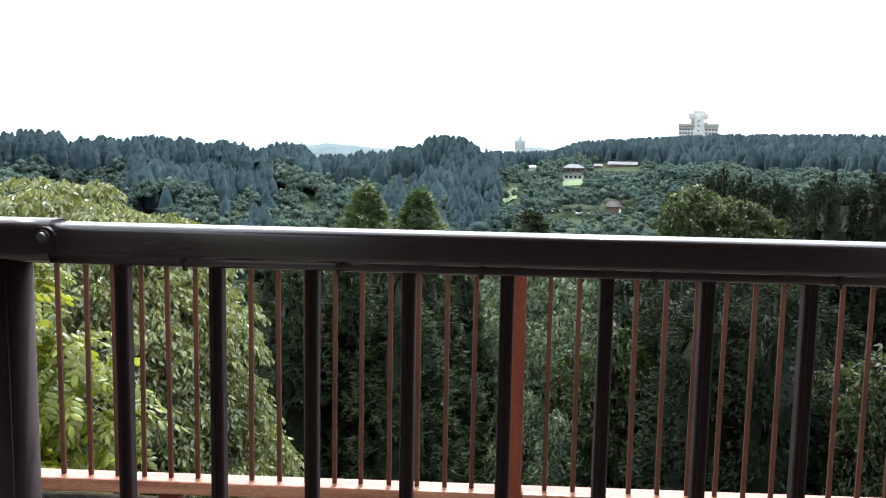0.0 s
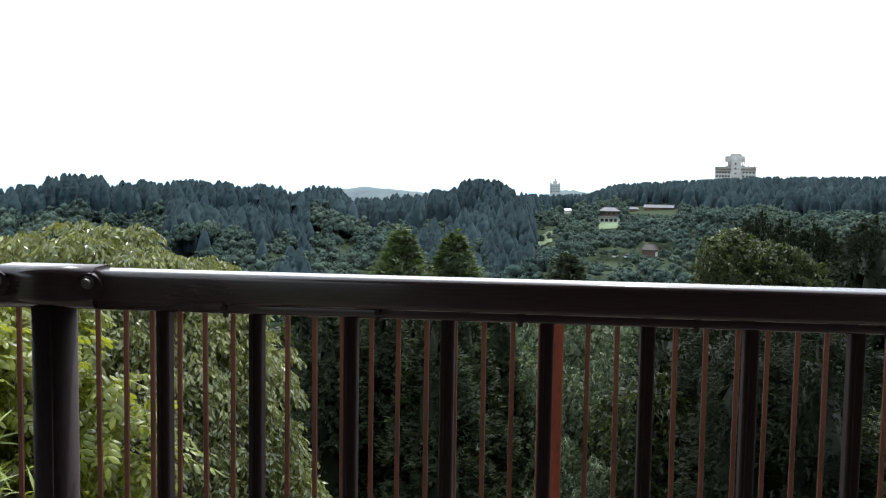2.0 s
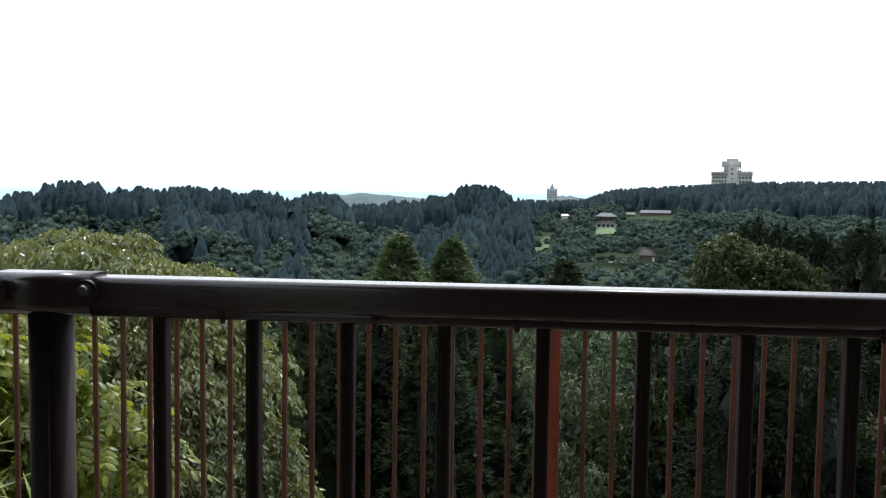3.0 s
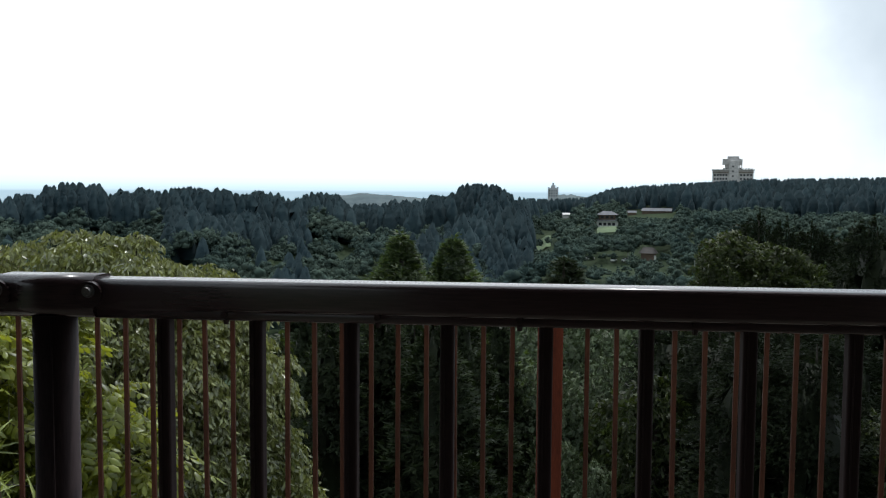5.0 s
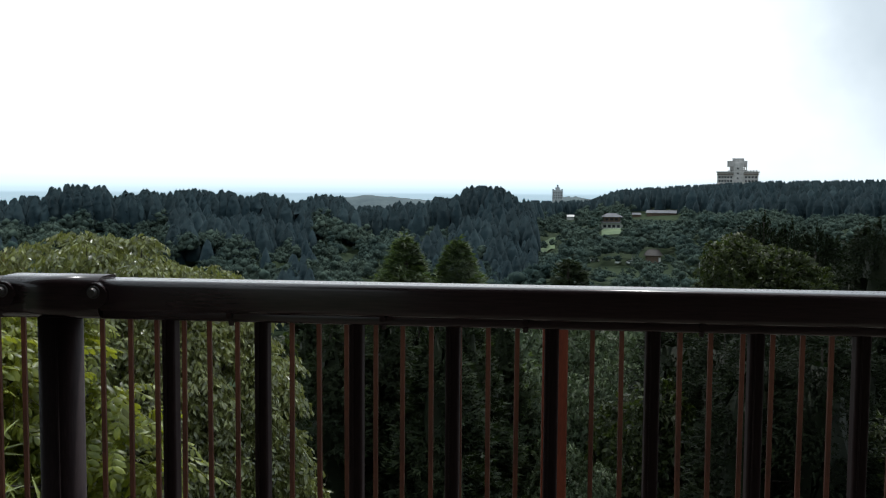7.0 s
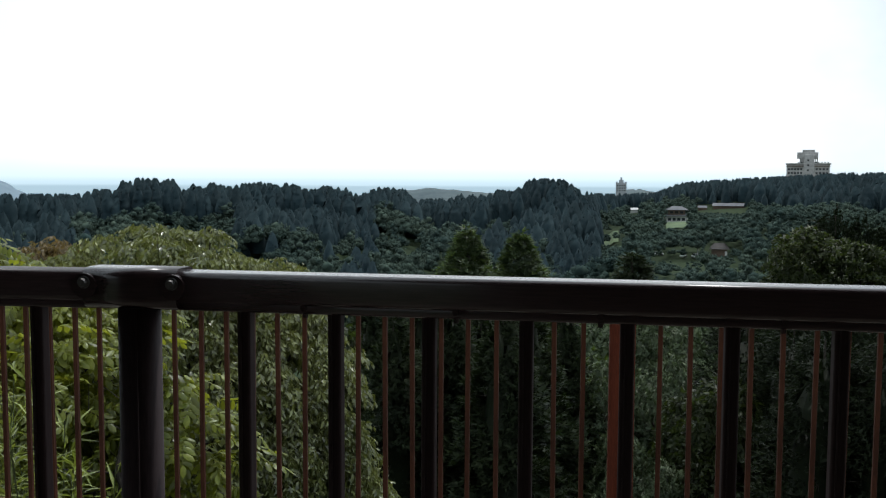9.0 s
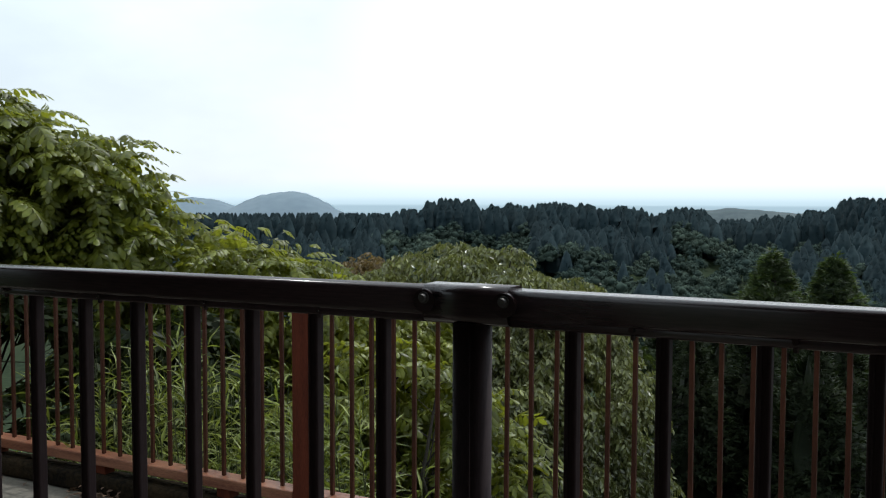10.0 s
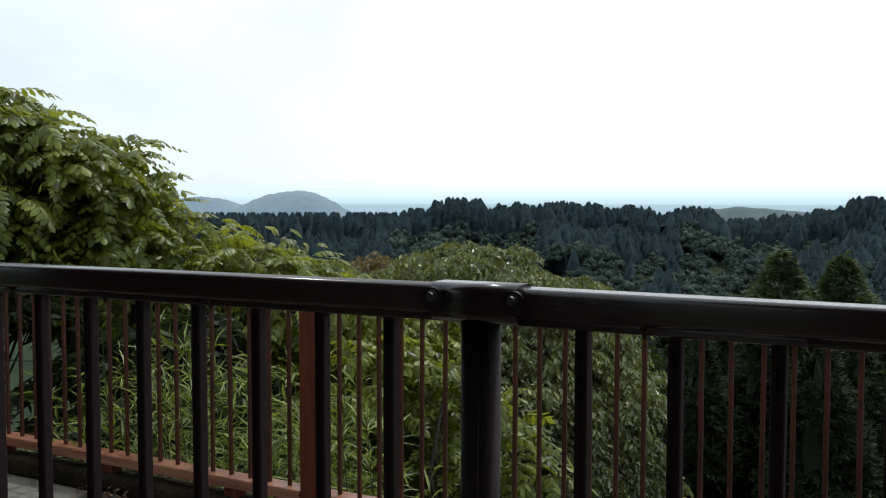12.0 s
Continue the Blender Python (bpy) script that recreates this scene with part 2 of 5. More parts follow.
BROWNWALL = material("brown timber wall", (0.1, 0.07, 0.05), (0.2, 0.14, 0.1), 0.3, 0.8, 3, 0.0)
# the blue of the air before the hills, put into their colour
FARHILL = material("wooded hill with haze blue", (0.16, 0.215, 0.26), (0.2, 0.26, 0.3), 0.004, 1.0, 0.03, 0.0)
CARPAINT = material("white car paint", (0.7, 0.7, 0.7), (0.8, 0.8, 0.8), 1, 0.25, 3, 0.0, coat=0.6)
TYRE = material("black rubber", (0.015, 0.015, 0.015), (0.03, 0.03, 0.03), 4, 0.8, 9, 0.0)
POLE = material("grey concrete pole", (0.3, 0.3, 0.29), (0.42, 0.42, 0.4), 1, 0.8, 9, 0.0)


# ---- building tools ----
def np_mesh(name, verts, faces):
    """A mesh from an array of vertices and an array of equal-sided faces."""
    verts, faces = np.asarray(verts, np.float32), np.asarray(faces, np.int32)
    me = bpy.data.meshes.new(name)
    k = faces.shape[1]
    me.vertices.add(len(verts))
    me.vertices.foreach_set("co", verts.ravel())
    me.loops.add(faces.size)
    me.loops.foreach_set("vertex_index", faces.ravel())
    me.polygons.add(len(faces))
    me.polygons.foreach_set("loop_start", np.arange(0, faces.size, k, dtype=np.int32))
    me.update(calc_edges=True)
    return me


def soft_mesh(name, verts, faces, soft):
    """A mesh of many small leaves, shaded by the roundness of the crown that they form."""
    verts, faces, soft = np.asarray(verts), np.array(faces), np.asarray(soft)
    a, b, c = (verts[faces[:, i]] for i in range(3))
    turned = (np.cross(b - a, c - a) * soft[faces[:, 0]]).sum(1) < 0
    faces[turned] = faces[turned][:, [0, 2, 1]]
    me = np_mesh(name, verts, faces)
    me.shade_smooth()
    me.normals_split_custom_set_from_vertices(soft)
    return me


def part(name, bm, mat, parent, label="", smooth=False):
    """One mesh object under a thing or a part, from a bmesh or a mesh."""
    if isinstance(bm, bmesh.types.BMesh):
        me = bpy.data.meshes.new(name)
        bmesh.ops.recalc_face_normals(bm, faces=bm.faces[:])
        bm.to_mesh(me)
        bm.free()
    else:
        me = bm
    if not me.materials:
        me.materials.append(mat)
    if smooth:
        me.shade_smooth()
    ob = new(name, me)
    if parent is not None:
        ob.parent = parent
    if label:
        ob["label"] = label
    return ob


def thing(name, m, label, category, group="", kind=""):
    ob = new(name)
    ob.empty_display_size = 0.1
    ob.matrix_world = m
    return tagged(ob, label, category, group, kind)


def box(bm, x0, x1, y0, y1, z0, z1, bevel=0.0, segs=2):
    r = bmesh.ops.create_cube(bm, size=1.0)
    vs = r["verts"]
    bmesh.ops.scale(bm, vec=(x1 - x0, y1 - y0, z1 - z0), verts=vs)
    bmesh.ops.translate(bm, vec=((x0 + x1) / 2, (y0 + y1) / 2, (z0 + z1) / 2), verts=vs)
    if bevel:
        es = list({e for v in vs for e in v.link_edges})
        bmesh.ops.bevel(bm, geom=es, offset=bevel, segments=segs, affect="EDGES", profile=0.5)
    return bm


def boxed(*dims, bevel=0.0, segs=2):
    return box(bmesh.new(), *dims, bevel=bevel, segs=segs)


def rod(bm, a, b, ra, rb, sides=10, caps=True):
    """A tapered round bar from a to b."""
    a, b = Vector(a), Vector(b)
    turn = (b - a).to_track_quat("Z", "Y").to_matrix().to_4x4()
    r = bmesh.ops.create_cone(bm, cap_ends=caps, segments=sides, radius1=ra, radius2=rb, depth=(b - a).length)
    bmesh.ops.transform(bm, matrix=Matrix.Translation((a + b) / 2) @ turn, verts=r["verts"])
    return bm


def sweep(bm, outline, x0, x1):
    """A bar along x with a closed outline of (y, z)."""
    ends = [[bm.verts.new((x, y, z)) for y, z in outline] for x in (x0, x1)]
    k = len(outline)
    for i in range(k):
        bm.faces.new((ends[0][i], ends[0][(i + 1) % k], ends[1][(i + 1) % k], ends[1][i]))
    bm.faces.new(ends[0][::-1])
    bm.faces.new(ends[1])
    return bm


def rounded(w, h, r, n=4, cy=0.0, cz=0.0):
    """The outline of a rounded rectangle, w across and h high."""
    pts = []
    for sx, sy, a0 in ((1, 1, 0), (-1, 1, 90), (-1, -1, 180), (1, -1, 270)):
        for i in range(n + 1):
            a = radians(a0 + 90 * i / n)
            pts.append((cy + sx * (w / 2 - r) + r * math.cos(a), cz + sy * (h / 2 - r) + r * math.sin(a)))
    return pts


def unit(v):
    return v / np.maximum(np.linalg.norm(v, axis=-1, keepdims=True), 1e-9)


def scatter(verts, faces, places, ahead, up, size):
    """Many copies of a small shape (x ahead, z up), as arrays of vertices and faces."""
    verts, faces = np.asarray(verts, float), np.asarray(faces, int)
    a = unit(np.asarray(ahead, float))
    s = unit(np.cross(up, a))
    u = np.cross(a, s)
    basis = np.stack([a, s, u], 1) * np.asarray(size, float).reshape(-1, 1, 1)
    out = np.einsum("vk,nkc->nvc", verts, basis) + np.asarray(places, float)[:, None]
    idx = faces[None] + (np.arange(len(places)) * len(verts))[:, None, None]
    return out.reshape(-1, 3), idx.reshape(-1, faces.shape[1])


def join_np(pieces):
    vs, fs, base = [], [], 0
    for v, f in pieces:
        vs.append(v)
        fs.append(f + base)
        base += len(v)
    return np.concatenate(vs), np.concatenate(fs)


def feather_leaf(pairs, length, leaflet, wide, droop, rng):
    """A feather-shaped leaf along x: an arched stalk with leaflets in pairs that hang like a roof, each folded along its middle."""
    vs, fs = [], []

    def at(s):
        return np.array([length * s, 0, length * (0.3 * s - droop * s * s)])

    def blade(p, d, n, ln, w):
        d = unit(np.array(d, float))
        side = unit(np.cross(n, d))
        n = np.cross(d, side)
        b = len(vs)
        vs.append(p)
        for s, w2 in ((0.25, 0.42), (0.62, 0.5), (1.0, 0.0), (0.62, -0.5), (0.25, -0.42)):
            vs.append(p + d * ln * s + side * w * w2 - n * (w * 0.3 * abs(w2) + ln * 0.16 * s * s))
        vs.append(p + d * ln * 0.45)
        fs.extend((b + i, b + (i + 1) % 6, b + 6) for i in range(6))

    for i in range(pairs):
        s = 0.2 + 0.74 * i / max(pairs - 1, 1)
        k = 1.0 - 0.5 * abs(s - 0.5)
        fall = 0.3 - 2 * droop * s
        for sg in (-1, 1):
            j = rng.normal(size=3)
            blade(at(s), (0.4 + 0.15 * j[0], sg, -0.42 + 0.4 * fall + 0.15 * j[1]), np.array([-fall, 0.25 * j[2] + 0.25 * sg, 1.0]), leaflet * k * (1 + 0.1 * j[0]), wide * k)
    blade(at(1.0), (1, 0, -0.7), np.array([0.6, 0, 1.0]), leaflet * 0.9, wide * 0.9)
    for i in range(3):
        b = len(vs)
        p, q = at(i / 3), at((i + 1) / 3)
        w = 0.01 * length
        vs.extend((p + (0, w, 0), p - (0, w, 0), q - (0, w, 0), q + (0, w, 0)))
        fs.extend(((b, b + 1, b + 2), (b, b + 2, b + 3)))
    return np.array(vs), np.array(fs)


def drooping_spray(leaves, length, leaf, wide, rng):
    """A twig along x with narrow pointed leaves that hang from both sides of it."""
    vs, fs = [], []
    for i in range(leaves):
        s = 0.15 + 0.85 * i / (leaves - 1)
        p = np.array([length * s, 0, -0.3 * length * s * s])
        d = unit(np.array([0.55 + 0.2 * rng.normal(), (1 if i % 2 else -1) * rng.uniform(0.35, 0.9), -rng.uniform(0.3, 1.1)]))
        n = unit(np.cross(d, rng.normal(size=3)) + np.array([0, 0, 0.9]))
        side = unit(np.cross(n, d)) * wide * 0.5
        ln = leaf * rng.uniform(0.75, 1.15)
        b = len(vs)
        vs.extend((p, p + d * ln * 0.45 + side, p + d * ln - n * ln * 0.1, p + d * ln * 0.45 - side))
        fs.extend(((b, b + 1, b + 2), (b, b + 2, b + 3)))
    return np.array(vs), np.array(fs)


def tuft(blades, length, wide, spread, rng, lift=0.3, thin=False):
    """A small spray of pointed blades that fan out along x."""
    vs, fs = [], []
    for i in range(blades):
        d = unit(np.array([1.0, rng.uniform(-spread, spread), rng.uniform(-spread, spread) + lift]))
        n = unit(np.cross(d, rng.normal(size=3)))
        p = np.array([0.0, 0, 0]) + rng.normal(size=3) * length * 0.12
        ln = length * rng.uniform(0.6, 1.1)
        b = len(vs)
        vs.extend((p, p + d * ln * 0.45 + n * wide / 2, p + d * ln, p + d * ln * 0.45 - n * wide / 2))
        if thin:
            vs[b:] = [p + n * wide / 2, p + d * ln, p - n * wide / 2]
            fs.append((b, b + 1, b + 2))
        else:
            fs.extend(((b, b + 1, b + 2), (b, b + 2, b + 3)))
    return np.array(vs), np.array(fs)


def shell(vs, ns, fs, centre, outline, sides, soft_up, rng):
    """A lumpy closed body of rings (height, radius) round an upright axis, softly shaded."""
    b = len(vs)
    for h, k in outline:
        for i in range(sides):
            a = 6.283 * (i + rng.uniform(-0.25, 0.25)) / sides
            q = k * rng.uniform(0.82, 1.14)
            p = np.array([q * math.cos(a), q * math.sin(a), h + rng.uniform(-0.015, 0.015)])
            vs.append(centre + p)
            ns.append(unit(unit(p * np.array([1, 1, soft_up])) + rng.normal(size=3) * 0.22))
    for r in range(len(outline) - 1):
        for i in range(sides):
            q, t = b + r * sides + i, b + r * sides + (i + 1) % sides
            fs.extend(((q, t, t + sides), (q, t + sides, q + sides)))


def sphere_points(n, rng):
    return unit(rng.normal(size=(n, 3)))


def skin_points(lobes, count, rng, low=-0.5, skin=(0.7, 1.0)):
    """Places near the skin of some lobes (centre, radii), with their ways out, none inside another lobe."""
    size = np.array([lb[1][0] * lb[1][1] + lb[1][1] * lb[1][2] for lb in lobes])
    hubs, ways = [], []
    for (c, rad), share in zip(lobes, size / size.sum()):
        k = max(4, int(count * share))
        d = sphere_points(k * 4, rng)
        d = d[d[:, 2] > low][:k]
        hub = np.array(c) + d * np.array(rad) * rng.uniform(*skin, (len(d), 1))
        keep = np.ones(len(hub), bool)
        for c2, r2 in lobes:
            if c2 is not c:
                keep &= (((hub - np.array(c2)) / np.array(r2)) ** 2).sum(1) > 0.5
        hubs.append(hub[keep])
        ways.append(d[keep])
    return np.concatenate(hubs), np.concatenate(ways)


def rosettes(hubs, ways, leaves, rng):
    """Leaves that spread like an umbrella from the tip of each shoot: places, ways, ups."""
    k = len(hubs)
    a = (np.arange(leaves) * 6.283 / leaves)[None] + rng.uniform(0, 6.283, (k, 1)) + rng.normal(0, 0.3, (k, leaves))
    d = np.stack([np.cos(a), np.sin(a), rng.uniform(-0.75, 0.45, (k, leaves))], -1) + ways[:, None] * np.array([0.6, 0.6, 0.15])
    p = hubs[:, None] + d * 0.03 + rng.normal(size=(k, leaves, 3)) * 0.05
    up = np.array([0, 0, 1.0]) + rng.normal(size=(k, leaves, 3)) * 0.35
    return p.reshape(-1, 3), d.reshape(-1, 3), up.reshape(-1, 3)


def boughs(hubs, ways, per, reach, rng, hang=0.55):
    """Foliage in small domes, one on each bough: places, ways out of the dome, and the dome's roundness."""
    k = len(hubs)
    a, q = rng.uniform(0, 6.283, (k, per)), np.sqrt(rng.uniform(0, 1, (k, per)))
    span = reach * rng.uniform(0.6, 1.25, (k, 1))
    off = np.stack([q * np.cos(a) * span, q * np.sin(a) * span, -hang * span * q ** 2.2 + rng.normal(0, 0.07, (k, per)) * reach], -1)
    lean = ways[:, None] * np.array([1, 1, 0.0])
    off[..., 2] -= 0.35 * (off * lean).sum(-1)
    d = np.stack([np.cos(a), np.sin(a), -0.25 - 0.5 * q], -1) + lean * 0.5 + rng.normal(size=(k, per, 3)) * 0.25
    soft = np.stack([q * np.cos(a), q * np.sin(a), 0 * q + 0.75], -1) + ways[:, None] * 0.6
    return (hubs[:, None] + off).reshape(-1, 3), d.reshape(-1, 3), unit(soft.reshape(-1, 3))


def limbs(base, top, hubs, r0, rng, count=40, sides=6):
    """A tapered, bent trunk with limbs that reach out to some of the hubs."""
    bm = bmesh.new()
    base, top = np.array(base, float), np.array(top, float)
    pts = [base + (top - base) * s + np.array([rng.normal() * 0.03, rng.normal() * 0.03, 0]) * np.linalg.norm(top - base) * (0 < s < 1) for s in (0, 0.25, 0.5, 0.75, 1.0)]
    for i in range(4):
        rod(bm, pts[i], pts[i + 1], r0 * (1 - 0.2 * i), r0 * (1 - 0.2 * (i + 1)), 8)
    pick = rng.choice(len(hubs), min(count, len(hubs)), replace=False)
    for h in hubs[pick]:
        s = rng.uniform(0.35, 1.0)
        a = base + (top - base) * s
        mid = (a + h) / 2 + rng.normal(size=3) * 0.08 * np.linalg.norm(h - a) - np.array([0, 0, 0.08 * np.linalg.norm(h - a)])
        ra = r0 * (1.05 - 0.8 * s) * 0.45
        rod(bm, a, mid, ra, ra * 0.6, sides, False)
        rod(bm, mid, h, ra * 0.6, ra * 0.15, sides, False)
    return bm


# ---- the ground: one sheet from the terrace down into the valley and up to the far ridge ----
EYE = (0.45, -0.14, 1.57)
SKYLINE = [(-180, -0.02), (-60, -0.02), (-45, -0.012), (-33, -0.012), (-30, -0.013), (-28, -0.002), (-25.5, 0.0), (-23.5, -0.007), (-20, -0.004), (-16.5, -0.007), (-14.6, -0.012), (-12.5, -0.006),
           (-11, -0.012), (-10, -0.019), (-6.4, -0.017), (-5.2, -0.009), (-3.2, 0.001), (-2.2, 0.004), (-0.8, -0.002), (0.4, -0.014), (1.5, -0.017), (3.2, -0.014), (5.3, -0.005), (8, 0.001), (11.4, 0.004), (14.6, 0.007), (21, 0.0105), (40, 0.012), (60, -0.02), (180, -0.02)]


def ridge_far(az):
    """How far off the ridge stands: it falls back to the right of the cedar knoll."""
    s = np.clip((az - 0.2) / 1.6, 0, 1)
    return 480 + 230 * s * s * (3 - 2 * s)


def ground_height(x, y):
    x, y = np.asarray(x, float), np.asarray(y, float)
    dx, dy = x - EYE[0], y - EYE[1]
    r, az = np.hypot(dx, dy), np.degrees(np.arctan2(dx, dy))
    rr = ridge_far(az)
    crest = EYE[2] + np.interp(az, [a for a, _ in SKYLINE], [e for _, e in SKYLINE]) * rr - 14.8
    open_side = np.clip((az - 0.2) / 1.6, 0, 1)
    crest = crest + 1.2 + 6.0 * open_side
    foot = -40 + 12 * open_side
    knots_r = np.stack([0 * r, 0 * r + 4.2, 0 * r + 9, 0 * r + 25, 0 * r + 70, 0 * r + 170, 0 * r + 290, 0.62 * rr + 60, rr, rr + 160, 0 * r + 1150, 0 * r + 5000], -1)
    knots_z = np.stack([0 * r - 0.5, 0 * r - 0.9, 0 * r - 3.2, 0 * r - 9, 0 * r - 26, 0 * r - 44, foot, (foot + crest) / 2 + 1.4 * open_side, crest, crest - 18, 0 * r - 60, 0 * r - 70], -1)
    z = np.empty_like(r)
    flat_r, flat_kr, flat_kz = r.ravel(), knots_r.reshape(-1, 12), knots_z.reshape(-1, 12)
    j = np.clip((flat_kr <= flat_r[:, None]).sum(1) - 1, 0, 10)
    i = np.arange(len(flat_r))
    s = np.clip((flat_r - flat_kr[i, j]) / (flat_kr[i, j + 1] - flat_kr[i, j]), 0, 1)
    s = 0.5 * s + 0.5 * s * s * (3 - 2 * s)
    z = (flat_kz[i, j] * (1 - s) + flat_kz[i, j + 1] * s).reshape(r.shape)
    behind = np.clip((-(y + 1.0)) / 8.0, 0, 1)
    z = z * (1 - behind) + (-0.5) * behind
    rough = np.sin(x * 0.031 + 1.3) * np.cos(y * 0.027) * 2.2 + np.sin(x * 0.013 - y * 0.017) * 2.0
    return z + rough * np.clip((r - 60) / 200, 0, 1) * np.clip((900 - r) / 300, 0, 1)


radii = np.concatenate([[0.6], np.geomspace(2.0, 4900, 150)])
turns = np.radians(np.concatenate([np.arange(-180, -60, 4), np.arange(-60, 45, 0.5), np.arange(45, 180, 4)]))
gr, ga = np.meshgrid(radii, turns, indexing="ij")
gx, gy = EYE[0] + gr * np.sin(ga), EYE[1] + gr * np.cos(ga)
gz = ground_height(gx, gy)
ni, nj = gr.shape
ii, jj = np.meshgrid(np.arange(ni - 1), np.arange(nj), indexing="ij")
quads = np.stack([ii * nj + jj, (ii + 1) * nj + jj, (ii + 1) * nj + (jj + 1) % nj, ii * nj + (jj + 1) % nj], -1).reshape(-1, 4)[:, ::-1]
ground = part("ground", np_mesh("ground", np.stack([gx, gy, gz], -1).reshape(-1, 3), quads), SOIL, None, smooth=True)
tagged(ground, "green grassy hillside falling into a wooded valley", "ground", kind="structure")


def polar(az, r, z=None):
    x, y = EYE[0] + r * np.sin(np.radians(az)), EYE[1] + r * np.cos(np.radians(az))
    return (x, y, ground_height(x, y) if z is None else z)


# ---- distance, with haze painted into colours and glowing sheets ----
def hill(name, az, r, half_width, top_el, label, rng, mat=FARHILL):
    """A rounded far hill: a strip of bumps with a smooth crest and a deep back."""
    n, k = 60, 8
    verts = []
    for i in range(n + 1):
        s = 2 * i / n - 1
        crest = (0.7 * math.exp(-abs(2.38 * s) ** 3) + 0.3 * math.cos(s * math.pi / 2)) * (1 + 0.04 * math.sin(9 * s + az)) + 0.015 * rng.normal()
        for j in range(k + 1):
            q = 2 * j / k - 1
            x, y, _ = polar(az + s * half_width, r + q * r * 0.12, 0.0)
            verts.append((x, y, -75 + (75 + EYE[2] + top_el * r) * max(crest, 0) * (1 - q * q)))
    faces = [(i * (k + 1) + j, (i + 1) * (k + 1) + j, (i + 1) * (k + 1) + j + 1, i * (k + 1) + j + 1) for i in range(n) for j in range(k)]
    me = np_mesh(name, verts, faces)
    ob = part(name, me, mat, None, smooth=True)
    return tagged(ob, label, "hill", kind="backdrop")


rng = np.random.default_rng(5)
hill("distant_hill", -37.1, 2600, 8.0, 0.0062, "rounded wooded hill beyond the plain, tinted blue for haze", rng)
hill("distant_hill", -42.6, 2900, 8.0, -0.0005, "low wooded hill beside a rounded one, tinted blue for haze", rng)
hill("distant_hill", -48.5, 2700, 9.0, 0.008, "wooded hill on the horizon, tinted blue for haze", rng)

hill("distant_plateau", -8.6, 1400, 13, -0.0098, "low plateau with a line of trees, greyed for haze", rng, PLATEAU)
hill("distant_plateau", 3.5, 1600, 6.0, -0.0095, "low wooded rise, greyed for haze", rng, PLATEAU)


def painted_haze(name, r, colour, strength, low, high, wave, label):
    """A glowing sheet that paints far haze and thins out upwards, between two elevations."""
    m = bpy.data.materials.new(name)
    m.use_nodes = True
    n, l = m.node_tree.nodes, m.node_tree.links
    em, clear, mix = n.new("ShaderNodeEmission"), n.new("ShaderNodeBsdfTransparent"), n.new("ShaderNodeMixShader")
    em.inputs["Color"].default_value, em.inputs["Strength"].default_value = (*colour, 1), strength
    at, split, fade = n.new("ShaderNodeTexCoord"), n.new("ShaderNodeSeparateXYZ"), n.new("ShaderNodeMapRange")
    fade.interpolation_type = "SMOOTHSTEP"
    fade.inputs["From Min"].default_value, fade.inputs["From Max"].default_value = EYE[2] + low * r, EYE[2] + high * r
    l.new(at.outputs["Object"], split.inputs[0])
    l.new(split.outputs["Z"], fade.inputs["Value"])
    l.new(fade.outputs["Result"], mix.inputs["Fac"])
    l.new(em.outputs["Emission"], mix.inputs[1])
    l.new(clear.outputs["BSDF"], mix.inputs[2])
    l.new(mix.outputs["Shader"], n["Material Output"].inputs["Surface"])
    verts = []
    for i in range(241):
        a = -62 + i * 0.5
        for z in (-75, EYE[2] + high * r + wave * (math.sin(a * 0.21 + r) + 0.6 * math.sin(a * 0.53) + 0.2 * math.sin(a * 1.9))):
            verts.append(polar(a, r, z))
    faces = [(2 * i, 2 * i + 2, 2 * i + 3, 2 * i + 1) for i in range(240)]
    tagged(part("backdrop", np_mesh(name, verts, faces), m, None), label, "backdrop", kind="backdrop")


painted_haze("painted plain haze", 3300, (0.56, 0.73, 0.82), 2.05, -0.009, -0.0055, 3.0, "glowing sheet that paints blue-grey haze over the distant plain")
painted_haze("painted hill haze", 4000, (0.7, 0.87, 0.95), 2.3, -0.006, 0.003, 4.0, "glowing sheet that paints pale haze like low far hills")
painted_haze("painted horizon glow", 4700, (0.8, 0.94, 1.0), 2.5, -0.003, 0.024, 0.0, "glowing sheet that paints bright pale haze on the horizon")


# ---- terrace ----
floor = part("floor", boxed(-4.854, 7.0, -2.5, 3.368, -0.35, 0.0, bevel=0.01), CONCRETE, None)
tagged(floor, "pale grey concrete terrace floor with worn stains", "floor", kind="structure")
# added out of view: stops the sky behind from lighting the railing fronts
tagged(part("wall_south", boxed(-4.854, 7.0, -2.72, -2.5, -0.35, 2.715), WALL, None), "plain dark unseen wall, added to close the terrace and block light", "wall", kind="structure")


def kerb_bar(length, seed):
    """A rough mossy beam along x, from 0 to its length."""
    bm = bmesh.new()
    n = int(length / 0.06)
    prof = rounded(0.15, 0.105, 0.025, 3, 0, 0.0525)
    rings = []
    for i in range(n + 1):
        ring = []
        for y, z in prof:
            p = Vector((length * i / n, y, z))
            d = noise.noise(p * 7 + Vector((seed, 0, 0))) * 0.012 + noise.noise(p * 25) * 0.006
            ring.append(bm.verts.new((p.x, y * (1 + d * 6), max(0.0, z * (1 + d * 5)))))
        rings.append(ring)
    k = len(prof)
    for a, b in zip(rings, rings[1:]):
        for i in range(k):
            bm.faces.new((a[i], a[(i + 1) % k], b[(i + 1) % k], b[i]))
    bm.faces.new(rings[0][::-1])
    bm.faces.new(rings[-1])
    return bm


kerb = part("kerb_beam", kerb_bar(7.95, 1), KERB, None, smooth=True)
kerb.matrix_world = pose(-4.644, 3.253, 0)
